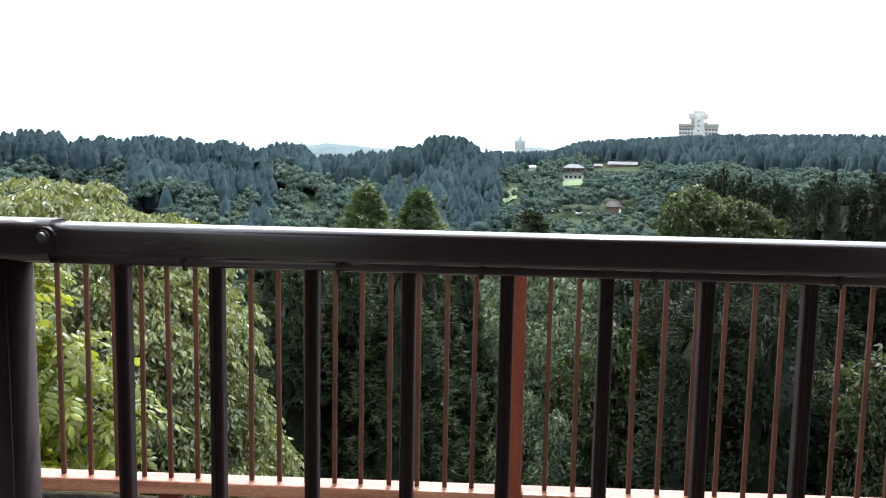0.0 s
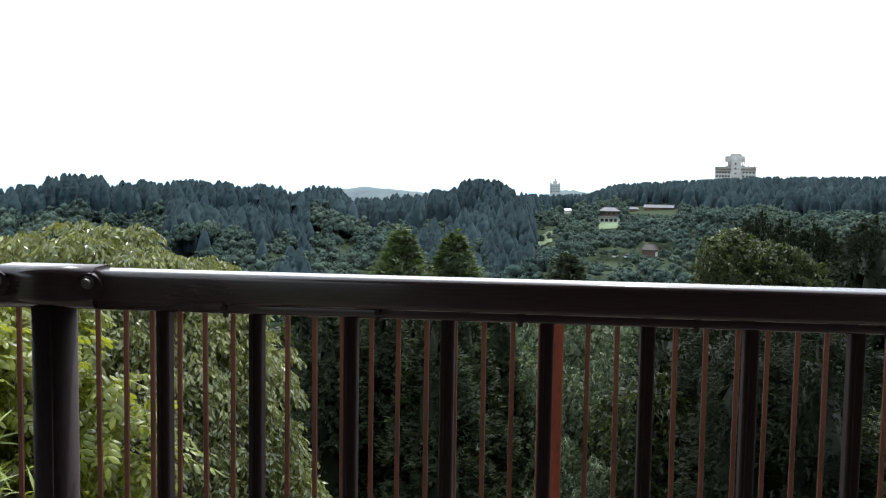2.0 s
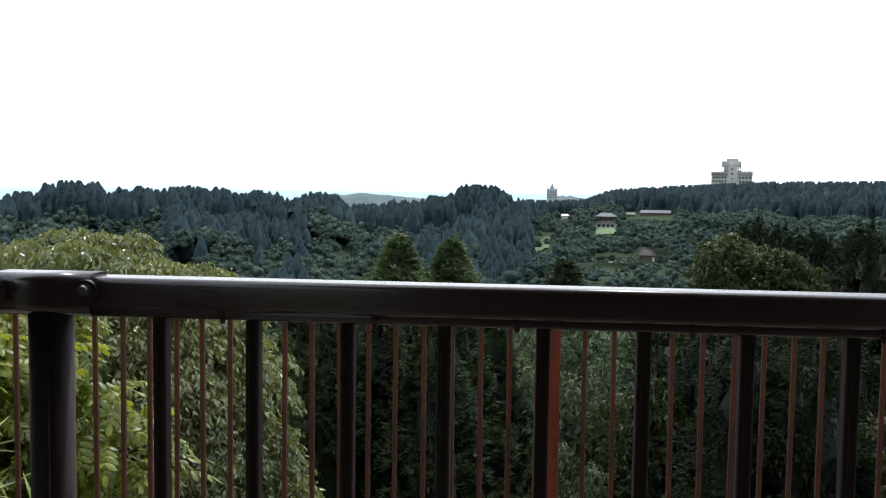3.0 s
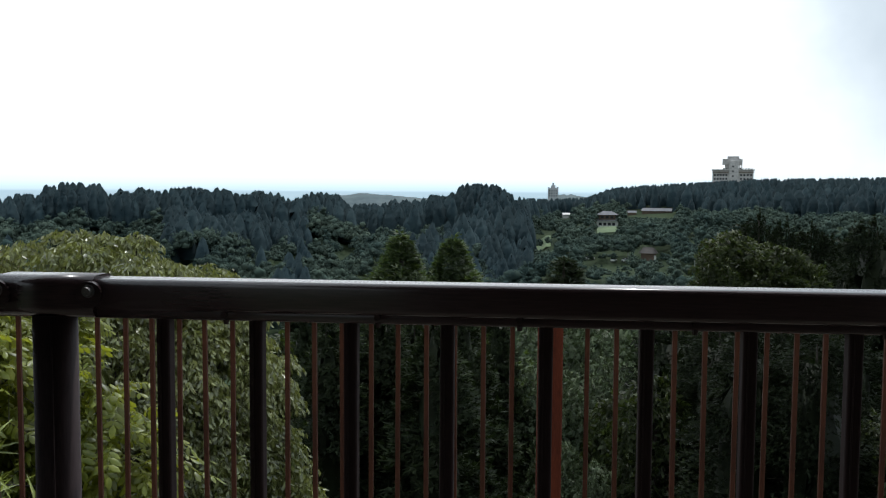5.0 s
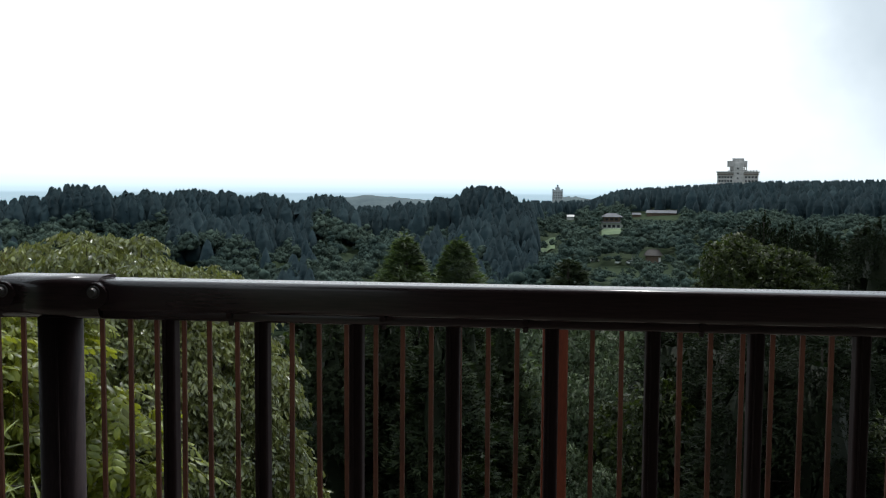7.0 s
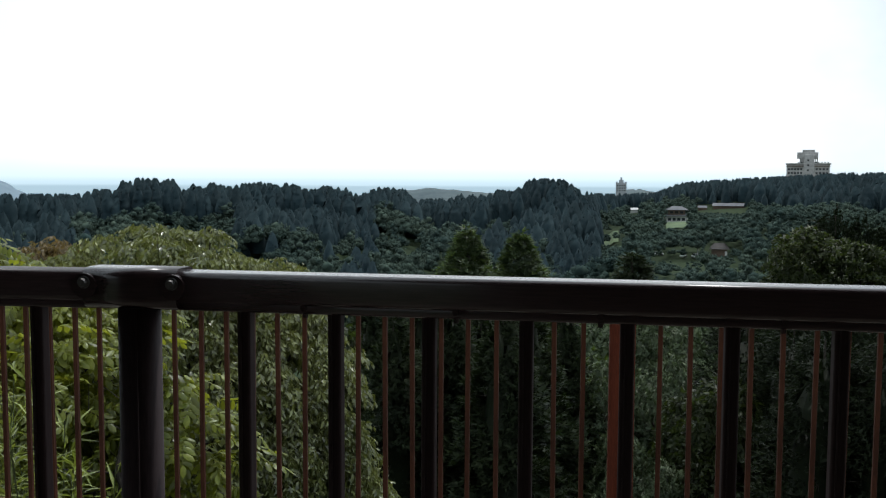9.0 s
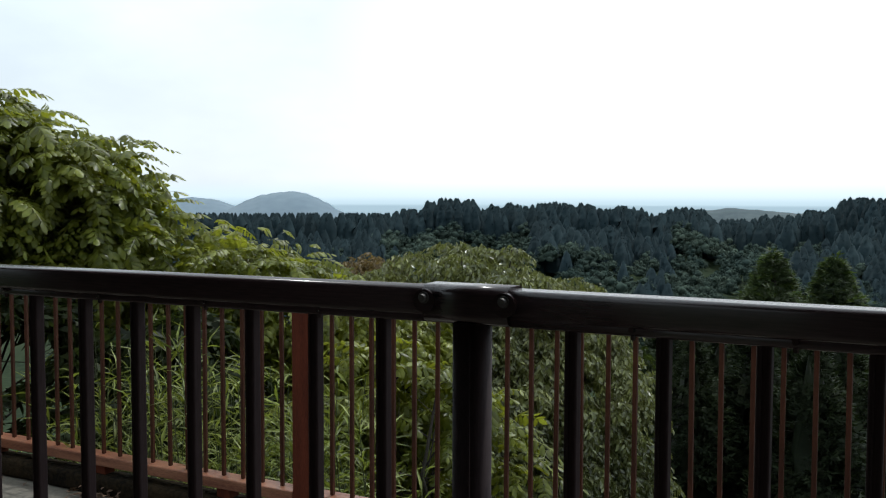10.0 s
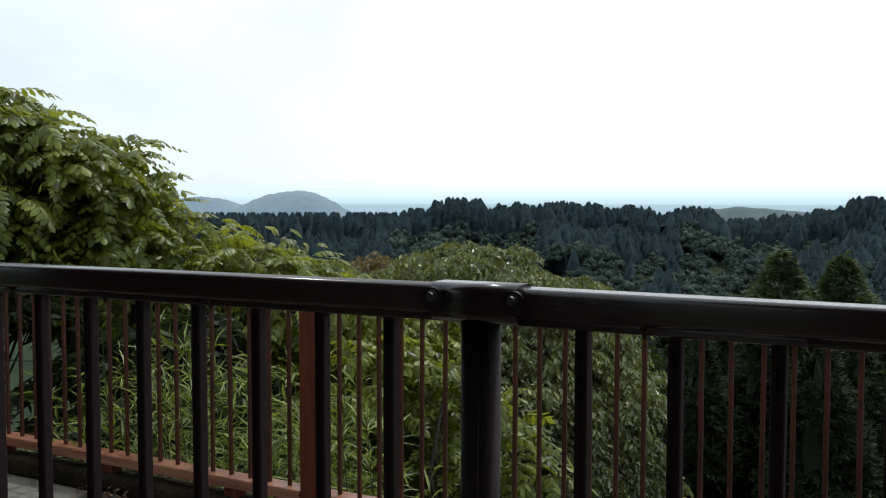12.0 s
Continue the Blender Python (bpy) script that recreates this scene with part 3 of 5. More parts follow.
tagged(kerb, "dark mossy kerb beam along the terrace edge", "kerb", kind="structure")
kerb = part("kerb_beam", kerb_bar(3.4, 9), KERB, None, smooth=True)
kerb.matrix_world = pose(-4.719, -0.112, 0, 0, 0, 90)
tagged(kerb, "brown mossy kerb beam along the terrace side", "kerb", kind="structure")

# no roof is in view; this slab is added to darken the near railing
tagged(part("ceiling", boxed(-4.854, 7.0, -2.72, 0.85, 2.72, 2.9, bevel=0.01), WALL, None), "plain dark unseen ceiling, added to shade the railing's near faces", "ceiling", kind="structure")

# red-brown timber fence along the edge of the terrace, with a square corner
FENCE_Y, CORNER_X, BAY = 3.262, -4.719, 2.668
POSTS_X = (CORNER_X, -2.074, 0.594, 3.262)


def timber_bay(parent, name_m, length, sticks=23):
    """Rails and balusters between two posts, along x from 0 to the bay's length."""
    made = []
    a, b = 0.051, length - 0.051
    made.append(part("bottom_rail", boxed(a, b, -0.05, 0.05, 0.15, 0.204, bevel=0.006), REDRAIL, parent, "red-brown bottom rail with pale worn patches"))
    made.append(part("top_rail", boxed(a, b, -0.05, 0.05, 1.085, 1.13, bevel=0.006), REDRAIL, parent))
    for i in range(3):
        x = a + (b - a) * (i + 0.5) / 3
        made.append(part("spacer_block", boxed(x - 0.04, x + 0.04, -0.035, 0.035, 0.1, 0.1515), REDWOOD, parent))
    step = (length - 0.286) / (sticks - 1)
    stick = None
    for i in range(sticks):
        if stick is None:
            stick = part("baluster", boxed(-0.0088, 0.0088, -0.0088, 0.0088, 0.198, 1.087, bevel=0.003), REDSTICK, parent)
            first = stick
        else:
            stick = new("baluster", first.data)
            stick.parent = parent
        stick.matrix_basis = pose(0.143 + step * i + random.uniform(-0.003, 0.003), 0, 0, 0, random.uniform(-0.25, 0.25), random.uniform(-8, 8))
        made.append(stick)
    for ob in made:
        ob.matrix_basis = name_m @ ob.matrix_basis
    return made


fence = thing("timber_fence", pose(0, 0, 0), "red-brown stained timber fence with square posts and thin balusters", "fence")
post_mesh = None
for i in range(4):
    p = part("post", boxed(-0.047, 0.047, -0.05, 0.025, 0.0, 1.12, bevel=0.006) if post_mesh is None else post_mesh, REDWOOD, fence)
    post_mesh = p.data
    p.matrix_basis = pose(POSTS_X[i] - (0.057 if i == 0 else 0), FENCE_Y, 0)
for i in range(3):
    timber_bay(fence, pose(POSTS_X[i], FENCE_Y, 0), POSTS_X[i + 1] - POSTS_X[i], 21 if i == 0 else 23)
p = part("post", post_mesh, REDWOOD, fence)
p.matrix_basis = pose(CORNER_X, FENCE_Y - BAY, 0)
timber_bay(fence, pose(CORNER_X, FENCE_Y - BAY, 0, 0, 0, 90), BAY)

# dark brown metal railing close to the viewer: two panels that meet at a slight bend
BEND = (-0.15, 1.0)
railing = thing("metal_railing", pose(BEND[0], BEND[1], -0.009), "dark brown enamelled metal railing with a rounded handrail", "railing")


def handrail_bar(x0, x1):
    bm = bmesh.new()
    sweep(bm, rounded(0.05, 0.041, 0.0075, 5, 0, 1.4315), x0, x1)
    sweep(bm, rounded(0.034, 0.014, 0.003, 2, 0.003, 1.4065), x0, x1)
    return bm


def connector(parent, m):
    """The cap over a post that joins two rails, with a rounded lug and a bolt at each side."""
    cap = part("connector", sweep(bmesh.new(), rounded(0.06, 0.055, 0.014, 6, 0, 1.4285), -0.066, 0.066), RAIL, parent)
    for f in cap.data.polygons:
        f.use_smooth = abs(f.normal.x) < 0.5
    cap.matrix_basis = m
    for sx in (-1, 1):
        lug = rod(bmesh.new(), (sx * 0.062, -0.033, 1.432), (sx * 0.062, -0.023, 1.432), 0.017, 0.018, 24)
        lug = part("lug", lug, RAIL, cap, smooth=False)
        bolt = bmesh.new()
        rod(bolt, (sx * 0.062, -0.0355, 1.437), (sx * 0.062, -0.031, 1.437), 0.0082, 0.009, 20)
        rod(bolt, (sx * 0.062, -0.041, 1.437), (sx * 0.062, -0.034, 1.437), 0.005, 0.0063, 12)
        part("bolt", bolt, STEEL, cap, "dull steel bolt head")
    return cap


def upright(outline, z0, z1, bm=None):
    """A bar along z with a closed outline of (x, y)."""
    bm = bm or bmesh.new()
    ends = [[bm.verts.new((x, y, z)) for x, y in outline] for z in (z0, z1)]
    k = len(outline)
    for i in range(k):
        bm.faces.new((ends[0][i], ends[0][(i + 1) % k], ends[1][(i + 1) % k], ends[1][i]))
    bm.faces.new(ends[0][::-1])
    bm.faces.new(ends[1])
    return bm


def round_post(parent, m):
    bm = upright(rounded(0.055, 0.055, 0.0245, 7), 0.0, 1.402)
    upright(rounded(0.0025, 0.004, 0.0008, 1, 0.008, -0.0265), 0.012, 1.4, bm)
    post = part("post", bm, POSTMETAL, parent, smooth=False)
    for f in post.data.polygons:
        f.use_smooth = abs(f.normal.z) < 0.5
    post.matrix_basis = m
    base = rod(bmesh.new(), (0, 0, 0.0), (0, 0, 0.012), 0.06, 0.058, 32)
    part("base_plate", base, POSTMETAL, post)


def panel(parent, m, side, first, step, screws):
    """Handrail, bottom rail and twelve balusters on one side of the bend; side is 1 or -1."""
    span = 1.675
    bars = [part("handrail", handrail_bar(min(0, side * span), max(0, side * span)), RAIL, parent)]
    for f in bars[0].data.polygons:
        f.use_smooth = abs(f.normal.x) < 0.5
    bars.append(part("bottom_rail", sweep(bmesh.new(), rounded(0.036, 0.04, 0.006, 3, 0, 0.1), min(side * 0.03, side * (span - 0.03)), max(side * 0.03, side * (span - 0.03))), RAIL, parent))
    shared = None
    for i in range(12):
        b = part("baluster", shared or upright(rounded(0.0016, 0.003, 0.0006, 1, -0.003, -0.0115), 0.12, 1.4, upright(rounded(0.018, 0.022, 0.004, 3), 0.1, 1.404)), POSTMETAL, parent)
        shared = b.data
        b.matrix_basis = pose(side * (first + step * i), 0, 0)
        bars.append(b)
    for x in screws:
        bm = rod(bmesh.new(), (0, -0.012, 1.395), (0, -0.012, 1.401), 0.0032, 0.0042, 12)
        rod(bm, (0, -0.022, 1.409), (0, -0.016, 1.409), 0.004, 0.0045, 10)
        s = part("screw", bm, RAIL, parent)
        s.matrix_basis = pose(side * x, 0, 0)
        bars.append(s)
    for b in bars:
        b.matrix_basis = m @ b.matrix_basis


right_m, left_m = pose(0, 0, 0, 0, 0, -1.228), pose(0, 0, 0, 0, 0, 2.682)
panel(railing, right_m, 1, 0.1531, 0.1250, (0.24, 0.44, 0.62, 0.835, 1.06, 1.28))
panel(railing, left_m, -1, 0.1451, 0.1204, (0.25, 0.47, 0.7, 0.93, 1.17, 1.4))
connector(railing, pose(0, 0, 0, 0, 0, 0.5))
round_post(railing, pose(0, 0, 0))
connector(railing, left_m @ pose(-1.675, 0, 0))
round_post(railing, left_m @ pose(-1.675, 0, 0))
connector(railing, right_m @ pose(1.675, 0, 0))
round_post(railing, right_m @ pose(1.675, 0, 0))

# dry leaves blown into the corner of the terrace
rng = np.random.default_rng(11)
pile = np.concatenate([np.stack([rng.normal(-4.4, 0.1, 80), rng.normal(3.0, 0.09, 80), np.abs(rng.normal(0.0, 0.02, 80)) + 0.004], 1),
                       np.stack([rng.normal(-3.3, 0.1, 80), rng.normal(3.11, 0.035, 80), np.abs(rng.normal(0.0, 0.025, 80)) + 0.004], 1),
                       np.stack([rng.uniform(-4.62, -4.5, 30), rng.uniform(1.4, 3.1, 30), np.abs(rng.normal(0.0, 0.012, 30)) + 0.004], 1),
                       np.stack([rng.uniform(-4.6, 2.0, 24), rng.uniform(3.1, 3.17, 24), np.abs(rng.normal(0.0, 0.008, 24)) + 0.004], 1)])
pile = pile[(pile[:, 1] < 3.17) & (pile[:, 0] > -4.63)]
lv = [(0, 0, 0), (0.5, 0.28, 0.12), (1, 0, 0.02), (0.5, -0.28, 0.1), (0.5, 0, 0)]
lf = [(0, 4, 1), (4, 2, 1), (0, 3, 4), (3, 2, 4)]
ang = rng.uniform(0, 6.28, len(pile))
v, f_ = scatter(lv, lf, pile, np.stack([np.cos(ang), np.sin(ang), rng.normal(0, 0.25, len(pile))], 1), np.stack([rng.normal(0, 0.3, len(pile)), rng.normal(0, 0.3, len(pile)), np.ones(len(pile))], 1), rng.uniform(0.02, 0.06, len(pile)))
v[:, 2] = np.maximum(v[:, 2], 0.002)
tagged(part("leaf_litter", np_mesh("leaf_litter", v, f_), DRYLEAF, None), "dry brown leaves blown against the kerb", "leaves", kind="stuff")


# ---- near trees and bamboo grass below the terrace ----
def leafy_tree(name, base, top, lobes, shoots, leaves, shapes, size, mat, label, seed, r0=0.09, limb_count=50, singles=0, low=-0.7, stems=1):
    """A tree with trunk and limbs whose large leaves spread in rosettes from the shoots; singles of them stand as parts of their own."""
    rng = np.random.default_rng(seed)
    tree = thing(name, pose(*base), label, "tree")
    offset = np.array(base)
    hubs, out = skin_points(lobes, shoots, rng, low, (0.72, 1.02))
    inner, inner_out = skin_points(lobes, shoots // 2, rng, -0.8, (0.2, 0.75))
    hubs, out = np.concatenate([hubs, inner]), np.concatenate([out, inner_out])
    places, ways, up = rosettes(hubs, out, leaves, rng)
    sizes = rng.uniform(0.65, 1.15, len(places)) * size
    for i in range(stems):
        lean = np.array([0.5 * i, -0.1 * i, 0]) * (1 if i % 2 else -1)
        part("trunk", limbs((lean[0], lean[1], -0.2), np.array(top) - offset + lean * 0.6, hubs[i::stems] - offset, r0 * (1 - 0.15 * i), rng, limb_count), BARK, tree)
    order = np.argsort(-places[:, 2]) if singles else np.arange(len(places))
    lone, rest = order[:singles], order[singles:]
    v, f = join_np([scatter(a, b, places[q] - offset, ways[q], up[q], sizes[q]) for (a, b), q in ((sh, rest[i::len(shapes)]) for i, sh in enumerate(shapes))])
    tagged(part("crown", np_mesh("crown", v, f), mat, tree), kind="stuff")
    if singles:
        meshes = [np_mesh("leaf", *sh) for sh in shapes]
        for me in meshes:
            me.materials.append(mat)
        for i in lone:
            ob = new("leaf", meshes[i % len(meshes)])
            ob.parent = tree
            a = Vector(ways[i]).normalized()
            s = Vector(up[i]).cross(a).normalized()
            u = a.cross(s)
            ob.matrix_basis = Matrix.Translation(Vector(places[i] - offset)) @ Matrix((a, s, u)).transposed().to_4x4() @ Matrix.Scale(sizes[i], 4)
    return tree


def bough_tree(name, base, top, lobes, count, per, reach, shapes, mat, label, seed, r0=0.1, limb_count=60, low=-0.6, skin=(0.72, 1.0), hang=0.55):
    """A tree whose fine foliage lies in layered domes on its boughs, with shade between them."""
    rng = np.random.default_rng(seed)
    tree = thing(name, pose(*base), label, "tree")
    offset = np.array(base)
    hubs, out = skin_points(lobes, count, rng, low, skin)
    places, ways, soft = boughs(hubs, out, per, reach, rng, hang)
    up = np.array([0, 0, 1.0]) + rng.normal(size=places.shape) * 0.3
    sizes = rng.uniform(0.7, 1.2, len(places))
    part("trunk", limbs((0, 0, -0.2), np.array(top) - offset, hubs - offset, r0, rng, limb_count), BARK, tree)
    v, f = join_np([scatter(a, b, places[i::len(shapes)] - offset, ways[i::len(shapes)], up[i::len(shapes)], sizes[i::len(shapes)]) for i, (a, b) in enumerate(shapes)])
    tagged(part("crown", np_mesh("crown", v, f), mat, tree), kind="stuff")
    return tree


def P(az, r, z):
    x, y, _ = polar(az, r, 0.0)
    return (float(x), float(y), z)


def foot(az, r):
    x, y, z = polar(az, r)
    return (float(x), float(y), float(z))


rng = np.random.default_rng(31)
FEATHERS = [feather_leaf(n, ln, lf, w, dr, rng) for n, ln, lf, w, dr in ((6, 0.36, 0.12, 0.06, 0.5), (5, 0.32, 0.12, 0.062, 0.65), (6, 0.4, 0.115, 0.06, 0.75), (4, 0.26, 0.12, 0.062, 0.45))]
FEATHERS_SMALL = [feather_leaf(n, ln, lf, w, dr, rng) for n, ln, lf, w, dr in ((5, 0.3, 0.105, 0.05, 0.5), (4, 0.25, 0.1, 0.052, 0.65))]
leafy_tree("walnut_tree", foot(-57, 8.8), P(-56, 8.5, 1.5),
           [(P(-58.2, 8.4, 2.12), (0.42, 0.45, 0.4)), (P(-55.4, 8.4, 2.1), (0.36, 0.4, 0.42)), (P(-56, 8.4, 1.6), (0.85, 0.7, 0.6)), (P(-62.5, 8.6, 1.6), (0.75, 0.7, 0.5)), (P(-51.6, 8.3, 1.84), (0.55, 0.55, 0.45)), (P(-48.6, 8.3, 1.74), (0.42, 0.5, 0.4)), (P(-46.8, 8.2, 1.25), (0.36, 0.45, 0.4)),
            (P(-67, 8.8, 1.3), (0.7, 0.7, 0.6)), (P(-52, 8.5, 0.95), (0.9, 0.6, 0.35)), (P(-61, 9.0, 0.6), (0.8, 0.7, 0.4))],
           470, 7, FEATHERS, 0.95, LEAF_BROAD, "leafy walnut-like tree with large green feather leaves", 21, r0=0.075, singles=280, limb_count=16, stems=3)
leafy_tree("walnut_tree", foot(-40, 8.4), P(-41, 8.2, 0.7),
           [(P(-42.0, 8.2, 0.85), (0.62, 0.65, 0.45)), (P(-37.8, 8.0, 0.72), (0.55, 0.6, 0.4)), (P(-33.6, 7.9, 0.52), (0.45, 0.55, 0.4)), (P(-29.6, 8.0, 0.36), (0.4, 0.45, 0.34)), (P(-45, 8.4, 0.4), (0.7, 0.6, 0.45)), (P(-37, 8.0, -0.1), (0.8, 0.6, 0.45)), (P(-31, 7.8, -0.5), (0.5, 0.5, 0.4))],
           260, 7, FEATHERS, 0.72, LEAF_BROAD, "low spreading walnut-like tree with green feather leaves", 22, r0=0.06, limb_count=16, stems=2)
leafy_tree("sapling", foot(-29, 7.0), P(-28, 6.9, 0.1),
           [(P(-29.0, 7.3, 0.0), (0.4, 0.4, 0.4)), (P(-25.4, 7.2, -0.25), (0.34, 0.34, 0.32)), (P(-23.4, 7.2, -0.75), (0.3, 0.28, 0.25)), (P(-34, 7.2, -0.1), (0.5, 0.5, 0.6)), (P(-30, 7.2, -0.8), (0.6, 0.5, 0.4)), (P(-24.6, 7.1, -1.35), (0.45, 0.4, 0.3)), (P(-29, 7.1, -1.6), (0.6, 0.5, 0.35))],
           90, 6, FEATHERS_SMALL, 1.0, LEAF_BROAD, "pale green sapling with feather leaves beside the terrace", 23, r0=0.04, limb_count=26)

rng = np.random.default_rng(3)
SPRAYS = [drooping_spray(8, 0.16, 0.08, 0.032, rng), drooping_spray(7, 0.14, 0.085, 0.03, rng), drooping_spray(9, 0.18, 0.075, 0.032, rng)]
bough_tree("chestnut_tree", foot(-23.5, 10.6), P(-24, 10.3, -0.6),
           [(P(-26.5, 10.6, -1.22), (1.95, 1.65, 2.42)), (P(-20.9, 10.4, -1.2), (1.15, 1.15, 2.06)), (P(-31.8, 10.8, -1.35), (1.3, 1.3, 2.15)), (P(-16.8, 9.9, -2.3), (0.75, 0.8, 1.2)), (P(-19.5, 9.6, -3.2), (1.1, 0.9, 1.0))],
           950, 46, 0.26, SPRAYS, LEAF_FINE, "domed olive-green tree with fine drooping leaves", 24, r0=0.16, limb_count=150, skin=(0.8, 1.0), hang=0.4)
TWIG = tuft(11, 0.085, 0.03, 1.0, rng, lift=0.0)
bough_tree("oak_tree", foot(-67, 12.5), P(-66.5, 12.2, 3.2),
           [(P(-62.0, 12, 2.85), (0.5, 0.45, 0.3)), (P(-63.2, 12.3, 3.3), (0.35, 0.3, 0.22)), (P(-61.2, 12.2, 3.0), (0.3, 0.3, 0.2)), (P(-63.2, 12.2, 4.3), (0.3, 0.3, 0.2)), (P(-70, 12.5, 4.0), (1.1, 1.1, 1.0)), (P(-69, 12, 2.8), (1.1, 1.1, 0.7))],
           300, 6, 0.13, [TWIG], LEAF_GREY, "slender tree with small dark leaves on thin twigs", 25, r0=0.035, limb_count=110, low=-0.9, skin=(0.3, 1.05))

BROWNLEAF = material("reddish brown young leaf", (0.07, 0.05, 0.018), (0.18, 0.12, 0.05), 0.8, 0.5, 16, 0.1, vary=0.4, through_light=0.3, through_tint=(0.35, 0.25, 0.06))
bough_tree("shrub", foot(-31.2, 12.2), P(-31.2, 12.2, 0.3), [(P(-32.0, 12.2, 0.55), (0.4, 0.4, 0.3)), (P(-32.2, 12.3, 0.1), (0.5, 0.5, 0.6))],
           70, 16, 0.16, SPRAYS, BROWNLEAF, "shrub with reddish brown young leaves", 26, r0=0.05, limb_count=25)

# dark bushes beyond the corner of the fence
bush_twig = tuft(9, 0.16, 0.05, 1.0, rng, lift=-0.1)
for i, (bx, by, top_z, wide) in enumerate(((-5.9, 1.2, 0.9, 0.75), (-6.1, 2.6, 1.1, 0.85), (-5.7, 4.2, 1.15, 0.8), (-4.7, 5.0, 0.75, 0.7), (-7.4, 3.4, 1.2, 0.9))):
    bz = float(ground_height(bx, by))
    bough_tree("shrub", (bx, by, bz), (bx, by, top_z - 0.3), [((bx, by, top_z - 0.75), (wide, wide, 0.75)), ((bx + 0.35, by - 0.25, bz + 0.75), (wide * 0.9, wide * 0.9, 0.75)), ((bx - 0.3, by + 0.3, bz + 0.6), (wide, wide, 0.6))],
               95, 20, 0.24, [bush_twig, FEATHERS_SMALL[1]] if i % 2 else [bush_twig], LEAF_OAK, "dark leafy bush beyond the fence corner", 70 + i, r0=0.035, limb_count=22)

# undergrowth on the slope under the trees, added to darken the bright ground
rng = np.random.default_rng(61)
k = 5200
ua, ur = rng.uniform(-75, 30, k), 4.3 + 13 * rng.uniform(0, 1, k) ** 1.2
ux, uy = EYE[0] + ur * np.sin(np.radians(ua)), EYE[1] + ur * np.cos(np.radians(ua))
outside = (uy > 3.7) | (ux < -5.3)
up_by = rng.uniform(0, 0.55, k) * (0.5 + 0.5 * np.sin(ux * 1.7) * np.sin(uy * 1.3 + 1))
low_leaf = tuft(9, 0.3, 0.1, 1.0, rng, lift=0.6)
up_axis = np.array([0, 0, 1.0]) + rng.normal(size=(k, 3)) * 0.4
v, f_ = scatter(low_leaf[0], low_leaf[1], np.stack([ux, uy, ground_height(ux, uy) + up_by], 1)[outside], rng.normal(size=(k, 3))[outside] * np.array([1, 1, 0.4]) + np.array([0, 0, 0.3]), up_axis[outside], rng.uniform(0.6, 1.3, k)[outside])
tagged(part("undergrowth", np_mesh("undergrowth", v, f_), LEAF_OAK, None), "leafy undergrowth added to darken the slope below the terrace", "undergrowth", kind="stuff")

# bamboo grass right behind the fence
rng = np.random.default_rng(8)
blade = [(0, 0, 0), (0.35, 0.05, 0.03), (0.4, 0, -0.02), (0.35, -0.05, 0.03), (1, 0, -0.22)]
blade_f = [(0, 2, 1), (2, 4, 1), (0, 3, 2), (3, 4, 2)]
pieces, stalks = [], bmesh.new()
for i in range(260):
    x, y = rng.uniform(-4.9, -2.0), rng.uniform(3.5, 4.6)
    if (x > -2.7 or x < -4.2) and rng.random() < 0.5:
        continue
    z0 = float(ground_height(x, y))
    h = rng.uniform(1.6, 2.25) * (1.0 - 0.22 * max(0, x + 3.2))
    lean = np.array([rng.normal(0, 0.07), rng.normal(-0.03, 0.08), 1.0])
    tip = np.array([x, y, z0]) + lean * h
    rod(stalks, (x, y, z0), tip, 0.006, 0.002, 5, False)
    k = rng.integers(22, 34)
    s = rng.uniform(0.3, 1.02, k)
    a = rng.uniform(0, 6.28, k)
    d = np.stack([np.cos(a), np.sin(a), rng.uniform(-0.4, 1.8, k)], 1)
    pieces.append(scatter(blade, blade_f, np.array([x, y, z0]) + lean * (h * s)[:, None], d, np.array([0, 0, 1.0]) + rng.normal(size=(k, 3)) * 0.3, rng.uniform(0.09, 0.21, k)))
v, f_ = join_np(pieces)
grass = thing("bamboo_grass", pose(0, 0, 0), "thicket of bright green bamboo grass behind the fence", "bamboo", kind="stuff")
part("leaves", np_mesh("leaves", v, f_), LEAF_BAMBOO, grass)
part("stalks", stalks, STALK, grass)


